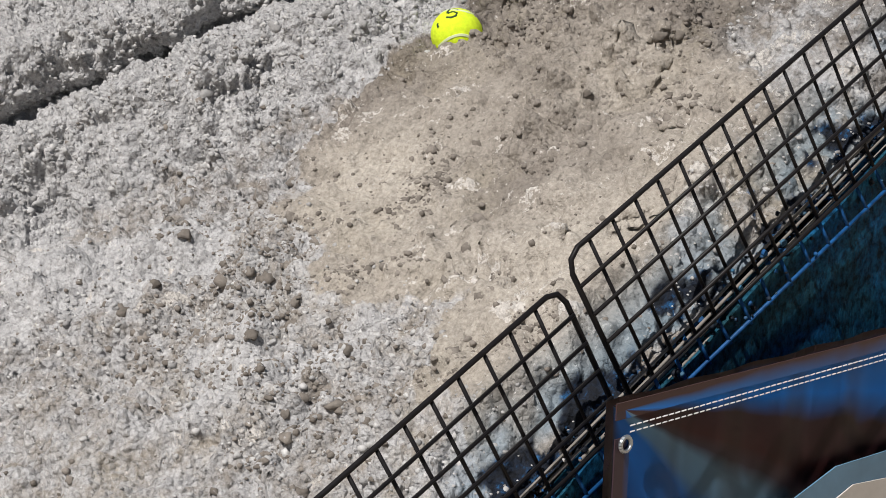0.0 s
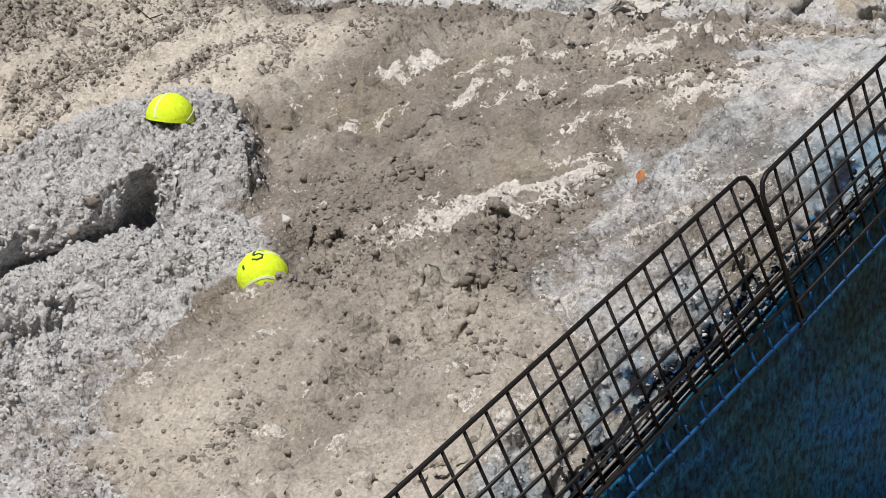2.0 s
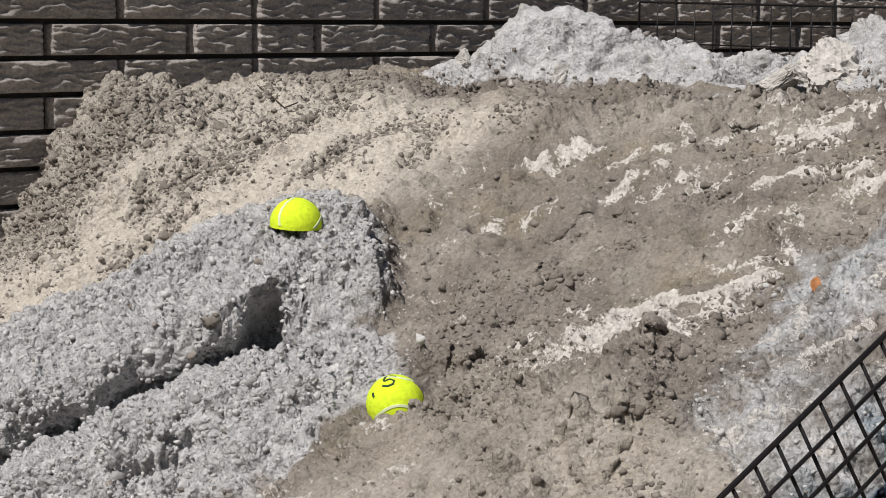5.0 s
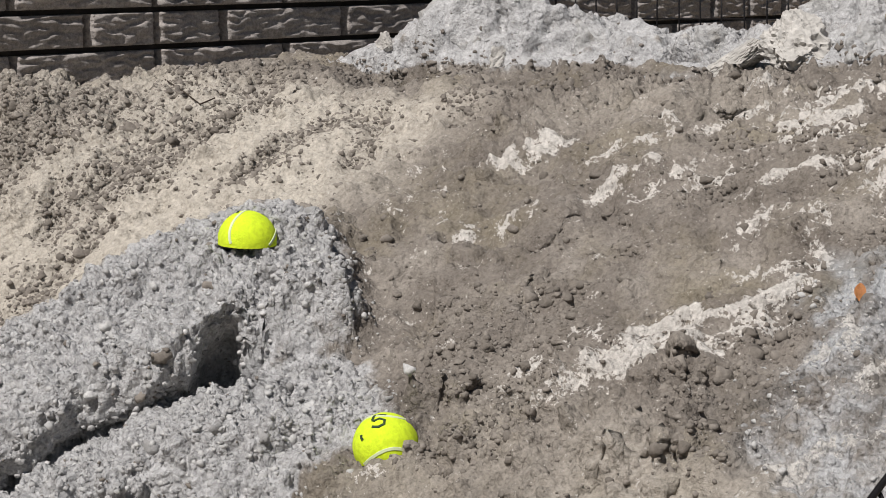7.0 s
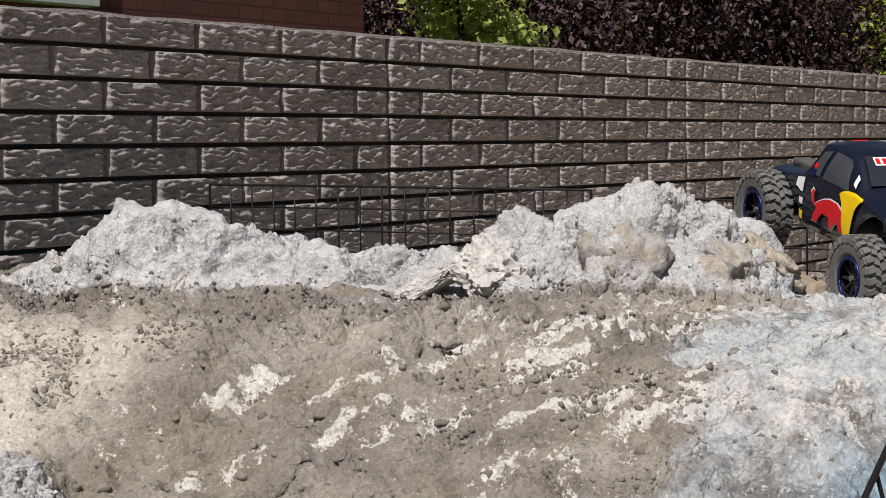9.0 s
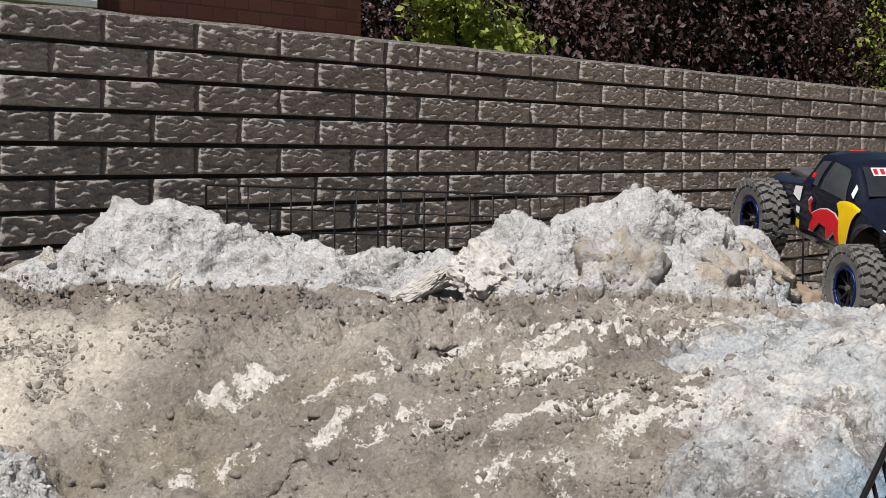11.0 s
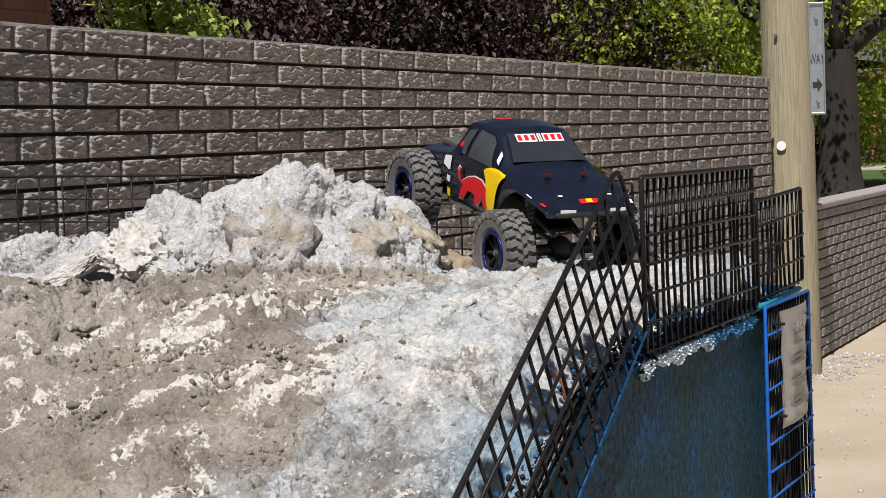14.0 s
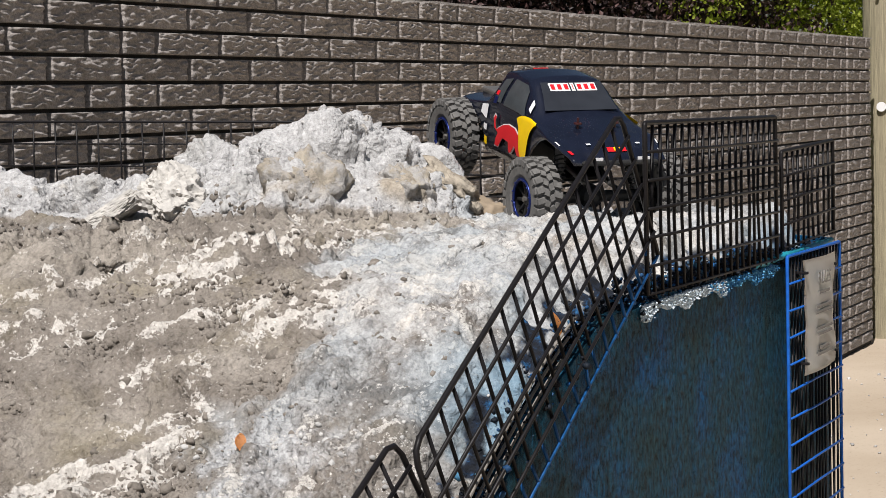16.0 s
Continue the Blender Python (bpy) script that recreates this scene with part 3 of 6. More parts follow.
    # dark strip at the edge: overspray plus fence shadow, both as colour
    edge_paint_shade = sstep(0.05, -0.005, y - EDGE_Y - 0.014 - 0.035 * fbm(x * 20, y * 20, 0, 4, 94)) * sstep(-0.45, 0.1, fbm(x * 34, y * 34, 0, 3, 95))
    edge_paint_shade = sstep(0.40, 0.62, edge_paint_shade)
    ragged = 0.30 * vnoise(x * 25, y * 25, z * 25, seed=91) + 0.25 * vnoise(x * 60, y * 60, z * 60, seed=92)
    tan = sum(np.exp(-((((x - tx) / 0.07) ** 2 + ((y - ty) / w) ** 2 + ((z - tz) / 0.040) ** 2))) for tx, ty, tz, w in TAN_FACES)
    tan = rmask * sstep(0.30, 0.60, tan + 1.1 * ragged)
    knobby = np.clip(bm * (1 - rmask) + rmask * (0.7 - 0.6 * skin) + 0.8 * (lumps - rough) + 0.35 * patch * (1 - lumps), 0, 1) * (1 - 0.6 * tan)
    out = out * (1 - 0.4 * tan)
    out = out * sstep(0, 0.012, y - EDGE_Y)
    # flatter where the dirt runs up to the wall beside the ridge
    out = out * (1 - 0.7 * sstep(-0.10, -0.04, y) * sstep(-0.50, -0.42, x))
    lean = bank(x, y)[2]
    corner = np.where(x > 0.44, EDGE_Y + (x - 0.44) * 1.15, EDGE_Y)
    px, py, pz = x + normal[:, 0] * out + BANK_N[0] * lean, np.clip(y + normal[:, 1] * out + BANK_N[1] * lean, corner - 0.002, -0.002), z + normal[:, 2] * out
    n_x, n_y = len(xs), len(ys)
    idx = np.arange(n_x * n_y).reshape(n_x, n_y)
    faces = np.stack([idx[:-1, :-1], idx[1:, :-1], idx[1:, 1:], idx[:-1, 1:]], -1).reshape(-1, 4)
    me = bpy.data.meshes.new("course_ground")
    me.vertices.add(len(x))
    me.vertices.foreach_set("co", np.stack([px, py, pz], 1).ravel())
    me.loops.add(faces.size)
    me.loops.foreach_set("vertex_index", faces.ravel())
    me.polygons.add(len(faces))
    me.polygons.foreach_set("loop_start", np.arange(0, faces.size, 4))
    me.update(calc_edges=True)
    me.polygons.foreach_set("use_smooth", np.ones(len(faces), bool))
    layer = me.color_attributes.new("zones", "FLOAT_COLOR", "POINT")
    layer.data.foreach_set("color", np.stack([mort, beige, flakes, blue], 1).ravel())
    layer = me.color_attributes.new("faces", "FLOAT_COLOR", "POINT")
    layer.data.foreach_set("color", np.stack([tan, plaster, knobby, edge_paint_shade], 1).ravel())
    me.materials.append(DIRT)
    ob = new("course_ground", me)
    tagged(ob, "dusty grey dirt and mortar slope of a crawler course", "ground", kind="structure")
    return pz.reshape(n_x, n_y), xs, ys, np.stack([px, py, pz], 1), normal


COURSE_Z, COURSE_X, COURSE_Y, COURSE_P, COURSE_N = build_course()


def top_at(x, y):
    """Height of the finished course, lumps included."""
    i = int(np.clip(np.searchsorted(COURSE_X, x), 0, len(COURSE_X) - 1))
    j = int(np.clip(np.searchsorted(COURSE_Y, y), 0, len(COURSE_Y) - 1))
    return float(COURSE_Z[i, j])


def build_side_panels():
    """Painted boards that hold the course: front and right end, following its edge."""
    bm = bmesh.new()
    xs = [START_X + (0.44 - START_X) * i / 120 for i in range(121)]
    rows = []
    for x in xs:
        z = plain(np.array([x]), np.array([EDGE_Y]))[0] - 0.004 + 0.004 * math.sin(x * 31)
        rows.append([bm.verts.new((x, EDGE_Y - 0.006, z)), bm.verts.new((x, EDGE_Y - 0.024, z)), bm.verts.new((x, EDGE_Y - 0.024, 0.0)), bm.verts.new((x, EDGE_Y - 0.006, 0.0))])
    for a, b in zip(rows, rows[1:]):
        for k in range(4):
            bm.faces.new((a[k], b[k], b[(k + 1) % 4], a[(k + 1) % 4]))
    bm.faces.new(rows[0]), bm.faces.new(rows[-1][::-1])
    bmesh.ops.recalc_face_normals(bm, faces=bm.faces)
    tagged(obj("front_panel", bm, PANEL), "rough dark blue painted board side of the course", "panel", kind="structure")
    bm = bmesh.new()
    outline = [(0.441, EDGE_Y - 0.022), (END_X + 0.02, -1.445), (END_X + 0.02, -0.01), (END_X + 0.004, -0.01), (END_X + 0.004, -1.440), (0.441, EDGE_Y - 0.004)]
    low, high = ([bm.verts.new((x, y, z)) for x, y in outline] for z in (0.0, 1.118))
    bm.faces.new(low), bm.faces.new(high)
    for k in range(6):
        bm.faces.new((low[k], low[(k + 1) % 6], high[(k + 1) % 6], high[k]))
    bmesh.ops.recalc_face_normals(bm, faces=bm.faces)
    tagged(obj("end_panel", bm, PANEL), "dark blue painted end board of the course", "panel", kind="structure")
    bm = box(bmesh.new(), START_X - 0.02, START_X - 0.003, EDGE_Y - 0.02, -0.01, 0.0, 0.02, 0.003)
    tagged(obj("back_panel", bm, PANEL), "dark blue painted low board at the course foot", "panel", kind="structure")


build_side_panels()

bm = bmesh.new()
bmesh.ops.create_grid(bm, x_segments=8, y_segments=8, size=60)
tagged(obj("ground", bm, PAVE), "sandy beige concrete pavement with specks of grit", "ground", kind="structure")

# ---------------- block wall ----------------
BW, BH, TOP_Z = 0.275, 0.0575, 1.630
WALL_END = 8.27


def brick_mesh(width, seed, fine=True):
    """One split-face block: wavy ridges on the front, a little rounded at the rim."""
    bm = bmesh.new()
    nx, nz = (max(8, int(width / 0.0056)), 25) if fine else (max(8, int(width / 0.013)), 12)
    w, h = width - 0.0065, BH - 0.0080
    grid = []
    for k in range(nz + 1):
        row = []
        for i in range(nx + 1):
            end, rim = i in (0, nx), k in (0, nz)
            u, v = w * i / nx, h * k / nz
            if fine and i in (1, nx - 1):
                u = 0.005 if i == 1 else w - 0.005
            bend = 0.009 * noise.noise((u * 22, seed * 1.7, 3.0)) + 0.004 * noise.noise((u * 55, seed, v * 25))
            waves = noise.noise((u * 34 + seed * 3.7, (v + bend) * 165, seed)) + 0.5 * noise.noise((u * 16 + seed, (v + bend) * 80, seed + 9.0))
            crumb = noise.noise((u * 90, v * 130, seed + 5.0))
            near = min(1.0, min(u, w - u) / 0.009)
            rise = 0.012 - 0.006 * u / w
            out = -0.006 if end else 0.004 if rim else rise + near * (0.0066 * waves + 0.0010 * crumb)
            row.append(bm.verts.new((u - w / 2, -out, v)))
        grid.append(row)
    for k in range(nz):
        for i in range(nx):
            bm.faces.new((grid[k][i], grid[k][i + 1], grid[k + 1][i + 1], grid[k + 1][i]))
    deep = [bm.verts.new((x, 0.02, z)) for x, z in ((-w / 2, 0), (w / 2, 0), (w / 2, h), (-w / 2, h))]
    bm.faces.new((*grid[0][::-1], deep[0], deep[1]))
    bm.faces.new((*grid[nz], deep[2], deep[3]))
    bm.faces.new((*[r[0] for r in grid], deep[3], deep[0]))
    bm.faces.new((*[r[nx] for r in grid][::-1], deep[1], deep[2]))
    me = bpy.data.meshes.new("brick")
    bm.to_mesh(me)
    bm.free()
    me.polygons.foreach_set("use_smooth", [True] * len(me.polygons))
    me.materials.append(BRICK)
    return me


def build_wall():
    bm = box(bmesh.new(), -7.0, WALL_END, 0.012, 0.13, 0.0, TOP_Z - 0.012)
    wall = tagged(obj("wall_back", bm, GROUT), "dark grey precast wall of split-face blocks", "wall", kind="structure")
    meshes = {w: [brick_mesh(BW * w, 17 * k + int(w * 4)) for k in range(8)] for w in (1.0, 0.5)}
    plainer = {w: [brick_mesh(BW * w, 17 * k + int(w * 4), False) for k in range(6)] for w in (1.0, 0.5)}
    rest_v, rest_f, near = [], [], 0
    rows = int(TOP_Z / BH)
    rng = random.Random(4)
    spots = []
    for r in range(rows + 1):
        z = TOP_Z - (r + 1) * BH
        if z < -0.03:
            break
        i = -26
        while i * BW < WALL_END:
            odd = r % 2 == 0
            if odd:
                # a seam between cast panels every sixth block splits one block in two
                x0 = (i + 0.5) * BW
                if (i - 3) % 6 == 0:
                    spots += [(x0 + BW * 0.25, z, 0.5, r), (x0 + BW * 0.75, z, 0.5, r)]
                else:
                    spots.append((x0 + BW / 2, z, 1.0, r))
            else:
                spots.append((i * BW + BW / 2, z, 1.0, r))
            i += 1
    # the last block of a row is cut where the wall ends
    cut = [(s[0] - BW * 0.25, s[1], 0.5, s[3]) for s in spots if s[2] == 1.0 and s[0] + BW / 2 >= WALL_END + 0.02 and s[0] < WALL_END + 0.02]
    spots = [s for s in spots if s[0] + BW * s[2] / 2 < WALL_END + 0.02] + cut
    close = [s for s in spots if -1.4 < s[0] < 4.0 and s[1] > 1.05]
    for x, z, w, r in close:
        ob = new("brick", rng.choice(meshes[w]))
        ob.location, ob.parent = (x, 0.002 + rng.uniform(-0.002, 0.002), z + 0.004), wall
    for x, z, w, r in spots:
        if (-1.4 < x < 4.0 and z > 1.05) or (x < 0.7 and z < 0.6) or x < -3.2:
            continue
        me = rng.choice(plainer[w])
        at = len(rest_v)
        for v in me.vertices:
            rest_v.append((v.co.x + x, v.co.y + 0.002, v.co.z + z + 0.004))
        rest_f += [tuple(at + k for k in p.vertices) for p in me.polygons]
    ob = from_arrays("brick_field", rest_v, rest_f, BRICK)
    ob.parent = wall
    tagged(ob, kind="stuff")
    # thin rough coping on the top
    bm = bmesh.new()
    n = 300
    prev = None
    for k in range(n + 1):
        x = -7.0 + (WALL_END + 7.0) * k / n
        dz = 0.004 * noise.noise((x * 6, 0, 0))
        ring = [bm.verts.new(c) for c in ((x, -0.006, TOP_Z - 0.008), (x, -0.004, TOP_Z + dz), (x, 0.065, TOP_Z + 0.004 + dz), (x, 0.136, TOP_Z), (x, 0.136, TOP_Z - 0.012))]
        if prev:
            for a in range(4):
                bm.faces.new((prev[a], ring[a], ring[a + 1], prev[a + 1]))
        prev = ring
    bmesh.ops.recalc_face_normals(bm, faces=bm.faces)
    part("coping", bm, BRICK, wall, "sunlit rough top of the wall")
    return wall


# ---------------- wire fence panels ----------------
def wire_panel(label, a, b, high, cells_x, cells_z, mat, lower=None, lean=None, uprights=None, r=0.0021, corner=0.018):
    """A grid panel from foot a to foot b; lean gives the way up in the panel; lower rows of wire may be blue."""
    a, b = Vector(a), Vector(b)
    up = Vector(lean).normalized() if lean else Vector((0, 0, 1))
    fence = tagged(empty("wire_panel", Matrix.Translation(a)), label, "fence", "wire panels of the course fence")
    ex, out = b - a, (b - a).normalized().cross(up)
    ux = ex.normalized()
    P = lambda s, h: ux * s + up * h
    L = ex.length
    bm = bmesh.new()
    loop = [P(0, 0), P(0, high - corner), P(corner * 0.3, high - corner * 0.3), P(corner, high), P(L - corner, high), P(L - corner * 0.3, high - corner * 0.3), P(L, high - corner), P(L, 0)]
    tube(bm, loop, r * 1.45)
    part("frame", bm, mat, fence, smooth=True)
    part("bottom_rail", tube(bmesh.new(), [P(0, 0), P(L, 0)], r), lower or mat, fence, smooth=True)
    rng = random.Random(int(L * 1000 + a.x * 77))
    for i in range(1, cells_x):
        s = L * i / cells_x
        bow = rng.uniform(-0.002, 0.002)
        mid = P(s + bow, high * (0.16 if lower else 0.42)) + out * rng.uniform(-0.003, 0.003)
        if lower:
            part("upright_wire", tube(bmesh.new(), [mid, P(s, high + 0.002)], r), mat, fence, smooth=True)
            part("upright_wire", tube(bmesh.new(), [P(s, -0.004), mid], r), lower, fence, "wire end splashed with blue paint", smooth=True)
        else:
            part("upright_wire", tube(bmesh.new(), [P(s, -0.004), mid, P(s, high + 0.002)], r), uprights or mat, fence, smooth=True)
    for k in range(1, cells_z):
        h = high * k / cells_z
        sag = rng.uniform(-0.002, 0.002)
        part("cross_wire", tube(bmesh.new(), [P(0, h) + out * r * 1.6, P(L / 2, h + sag) + out * r * 1.6, P(L, h) + out * r * 1.6], r), mat, fence, smooth=True)
    return fence


def build_fences():
    y = EDGE_Y - 0.030
    mixed = "black wire grid panel with blue lower rail on the slope"
    for x0, z0, x1, z1, y in ((-2.245, 0.432, -1.642, 0.728, EDGE_Y), (-1.630, 0.752, -1.043, 1.040, EDGE_Y + 0.005), (-1.054, 1.032, -0.490, 1.324, EDGE_Y - 0.018)):
        d = Vector((x1 - x0, 0, z1 - z0)).normalized()
        foot_y, high = EDGE_Y - 0.031, 0.190
        u = Vector((-d.z, (y - foot_y) / high, d.x)).normalized()
        a, b = Vector((x0, y, z0)) - u * high, Vector((x1, y, z1)) - u * high
        wire_panel(mixed, a, b, high, 19, 6, WIRE_BLACK, WIRE_TEAL, lean=u)
    y = EDGE_Y - 0.030
    wire_panel("black wire grid panel along the level edge", (-0.440, y, 1.112), (0.118, y, 1.110), 0.198, 20, 6, WIRE_BLACK, corner=0.003)
    wire_panel("bent black wire grid panel at the course corner", (0.170, y + 0.006, 1.120), (0.420, y - 0.006, 1.130), 0.138, 10, 4, WIRE_BLACK, corner=0.003)
    end = "black wire grid panel across the course end"
    wire_panel(end, (0.575, -1.415, 1.128), (0.500, -0.80, 1.150), 0.150, 15, 4, WIRE_BLACK, r=0.0016, corner=0.003)
    wire_panel(end, (0.495, -0.76, 1.150), (0.405, -0.03, 1.165), 0.162, 17, 4, WIRE_BLACK, r=0.0016, corner=0.003)
    wire_panel("blue painted wire grid panel on the front board", (0.128, y - 0.012, 0.312), (0.432, y - 0.012, 0.312), 0.80, 16, 21, WIRE_BLUE, uprights=WIRE_BLACK, r=0.0018, corner=0.003)


# ---------------- half tennis balls ----------------
MARK_D = Vector((-0.20, -0.12, 0.97))          # where on the ball the pen marks lie, and their right and up
MARK_R = Vector((0.574, -0.819, 0.0))
MARK_U = MARK_R.cross(-MARK_D).normalized()


def half_ball(label, where, turn, marks):
    R = 0.033
    at = Vector(where)
    thing = tagged(empty("half_tennis_ball", Matrix.Translation(at) @ pose(0, 0, 0, *turn)), label, "ball", "course marker balls")
    bm = bmesh.new()
    r = bmesh.ops.create_uvsphere(bm, u_segments=40, v_segments=24, radius=R)
    bmesh.ops.bisect_plane(bm, geom=bm.verts[:] + bm.edges[:] + bm.faces[:], plane_co=(0, 0, -0.004), plane_no=(0, 0, -1), clear_outer=True)
    for v in bm.verts:
        v.co *= 1 + 0.010 * noise.noise(v.co * 260)
        v.co.z = max(v.co.z, -0.004)
    inner = bmesh.ops.duplicate(bm, geom=bm.faces[:])["geom"]
    for v in [g for g in inner if isinstance(g, bmesh.types.BMVert)]:
        v.co *= 0.91
    bmesh.ops.reverse_faces(bm, faces=[g for g in inner if isinstance(g, bmesh.types.BMFace)])
    part("shell", bm, FELT, thing, smooth=True)
    bm = bmesh.new()
    path = []
    for k in range(90):
        t = 2 * math.pi * k / 89
        c = Vector((math.cos(t) * 0.76 + math.cos(3 * t) * 0.24, math.sin(t) * 0.76 - math.sin(3 * t) * 0.24, 0.86 * math.sin(2 * t)))
        c = Matrix.Rotation(0.9, 3, "X") @ c
        path.append(c.normalized() * R)
    run = []
    for c in path + [None]:
        if c is not None and c.z > -0.002:
            run.append(c)
        else:
            if len(run) > 3:
                ribbon(bm, run, 0.0019, 0.0007)
            run = []
    part("seam", bm, SEAM, thing, "off-white seam line")
    for strokes in marks:
        bm = bmesh.new()
        ribbon(bm, [(MARK_D + a * MARK_R + b * MARK_U).normalized() * R for a, b in strokes], 0.0017, 0.0008)
        part("ink_mark", bm, INK, thing, "black felt-pen stroke")
    return thing


def ribbon(bm, path, half, lift):
    """A narrow strip that hugs a ball along a path of points round its centre."""
    prev = None
    for i, c in enumerate(path):
        d = (path[min(i + 1, len(path) - 1)] - path[max(i - 1, 0)]).normalized()
        n = c.normalized()
        s = n.cross(d).normalized() * half
        ring = [bm.verts.new(c - s - n * 0.0005), bm.verts.new(c - s * 0.7 + n * lift), bm.verts.new(c + s * 0.7 + n * lift), bm.verts.new(c + s - n * 0.0005)]
        if prev:
            for k in range(3):
                bm.faces.new((prev[k], ring[k], ring[k + 1], prev[k + 1]))
        prev = ring


build_fences()
FIVE = [[(0.30, 0.30), (0.12, 0.34), (-0.08, 0.36)], [(-0.08, 0.36), (-0.12, 0.16), (-0.10, 0.05)], [(-0.10, 0.05), (0.10, 0.12), (0.26, 0.02), (0.24, -0.14), (0.06, -0.22), (-0.14, -0.16)], [(-0.62, -0.30), (-0.66, -0.42), (-0.62, -0.55)]]
half_ball("bright yellow half tennis ball marked in black on the dirt", (-1.213, -1.092, top_at(-1.213, -1.092) - 0.010), (0, -21, 2), FIVE)
half_ball("bright yellow half tennis ball with worn seam on grey mortar", (-1.113, -0.796, 1.036), (0, -4, 95), [[(0.15, 0.62), (0.0, 0.66), (-0.15, 0.64)]])


# ---------------- stones, clods and leaves on the course ----------------
def scatter(name, label, mat, spots, seed, kind_of=8, sub=1):
    """Many small stones joined as one piece of stuff; spots are (x, y, z, size)."""
    rng = np.random.default_rng(seed)
    shapes = []
    for k in range(kind_of):
        bm = bmesh.new()
        lump(bm, (0, 0, 0), (1, 1, 0.85), seed * 13 + k, sub=sub, rough=0.6)
        for v in bm.verts:
            v.co *= 1 + 0.45 * noise.noise(v.co * 2.4 + Vector((k, seed, 0)))
        bm.verts.ensure_lookup_table()
        shapes.append((np.array([v.co[:] for v in bm.verts]), [[v.index for v in f.verts] for f in bm.faces]))
        bm.free()
    verts, faces, at = [], [], 0
    for x, y, z, size in spots:
        v, f = shapes[rng.integers(kind_of)]
        a = rng.uniform(0, 6.28)
        r = np.array([[math.cos(a), -math.sin(a), 0], [math.sin(a), math.cos(a), 0], [0, 0, 1]])
        verts.append(v @ r.T * size * rng.uniform(0.75, 1.25, 3) + (x, y, z))
        faces += [[at + i for i in one] for one in f]
        at += len(v)
    ob = from_arrays(name, np.concatenate(verts).tolist(), faces, mat, smooth=True)
    return tagged(ob, label, "rubble", kind="stuff")


def clod_spots(n, seed, small, large, weight, skew=3, sunk=0.4):
    """Spots for n stones on the finished surface, steep faces included."""
    rng = np.random.default_rng(seed)
    pick = rng.integers(0, len(COURSE_P), 34 * n)
    p, up = COURSE_P[pick], COURSE_N[pick]
    keep = rng.uniform(0, 3.0, len(pick)) < weight(p[:, 0], p[:, 1]) / np.maximum(up[:, 2], 0.33)
    p, up = p[keep][:n], up[keep][:n]
    s = small + (large - small) * rng.uniform(0, 1, len(p)) ** skew
    at = p - up * (sunk * s)[:, None]
    return np.concatenate([at, s[:, None]], 1)


def loose(x, y):
    patch = np.clip(0.10 + 1.3 * vnoise(x * 7, y * 7, seed=41) + 0.9 * vnoise(x * 19, y * 19, seed=42), 0.07, 1)
    pale = sstep(-0.80, -0.62, y) * sstep(-0.55, -0.80, x)
    return np.clip(0.6 * patch * (1 - 0.75 * pale) + 0.8 * streaks(x, y), 0, 1)


def varied(name, dark, lite, rough=0.95):
    m, n, l, b = material(name, rough)
    b.inputs["Specular IOR Level"].default_value = 0.2
    g = n.new("ShaderNodeNewGeometry")
    c = coords(n, l)
    col = ramp(n, l, g.outputs["Random Per Island"], [(0.0, dark), (1.0, lite)])
    f = noise_tex(n, l, c, 160.0, 4.0, 0.7)
    l.new(mix(n, l, 1.0, col, ramp(n, l, f, [(0.3, (0.7, 0.7, 0.7)), (0.7, (1.1, 1.1, 1.1))]), "MULTIPLY"), b.inputs["Base Color"])
    bump(n, l, b, f, 0.6, 0.003)
    return m


def dirt_share(x, y):
    _, bm, rm = height(x, y)
    return loose(x, y) * (1 - np.clip(2 * bm + 2 * rm + front_zone(x, y) + 0.55 * low_zone(x, y), 0, 0.97))


def bank_share(x, y):
    _, bm, rm = height(x, y)
    return np.clip(bm + 0.10 * np.clip(3 * rm, 0, 1), 0, 1) * np.clip(0.75 + 0.6 * vnoise(x * 12, y * 12, seed=174), 0.3, 1)


def mortar_share(x, y):
    isle = np.clip(0.5 + 0.8 * vnoise(x * 9, y * 9, seed=175), 0.1, 1)
    return np.clip(bank_share(x, y) + (0.5 * low_zone(x, y) + 0.04 * front_zone(x, y) + 0.25 * front_zone(x, y) * sstep(-0.80, -0.93, x)) * isle, 0, 1)


CLODS = varied("loose_clods", (0.165, 0.146, 0.127), (0.275, 0.247, 0.218))
CRUMBS = varied("mortar_crumbs", (0.29, 0.286, 0.282), (0.58, 0.574, 0.566))
scatter("clods", "loose brown dirt crumbs over the slope", CLODS, clod_spots(29000, 1, 0.0016, 0.0052, dirt_share, 3, 0.30), 1)
scatter("large_clods", "rounded brown dirt clods strewn over the slope", CLODS, clod_spots(3600, 4, 0.0044, 0.0105, dirt_share, 4, 0.5), 4, 12, 2)
scatter("crumbs", "pale mortar crumbs on bank, ridge and lower slope", CRUMBS, clod_spots(26000, 2, 0.0015, 0.0052, mortar_share, 3), 2)
scatter("mortar_lumps", "rounded pale mortar lumps on bank and ridge", CRUMBS, clod_spots(500, 3, 0.004, 0.009, bank_share, 3, 0.6), 3, sub=2)


def stone(label, where, size, seed, mat, turn=(0, 0, 0), rough=0.25, sub=4):
    bm = lump(bmesh.new(), (0, 0, 0), size, seed, sub, rough, 2.0, turn)
    ob = tagged(obj("stone", bm, mat, smooth=True), label, "stone", "stones built into the ridge")
    ob.location = where
    return ob


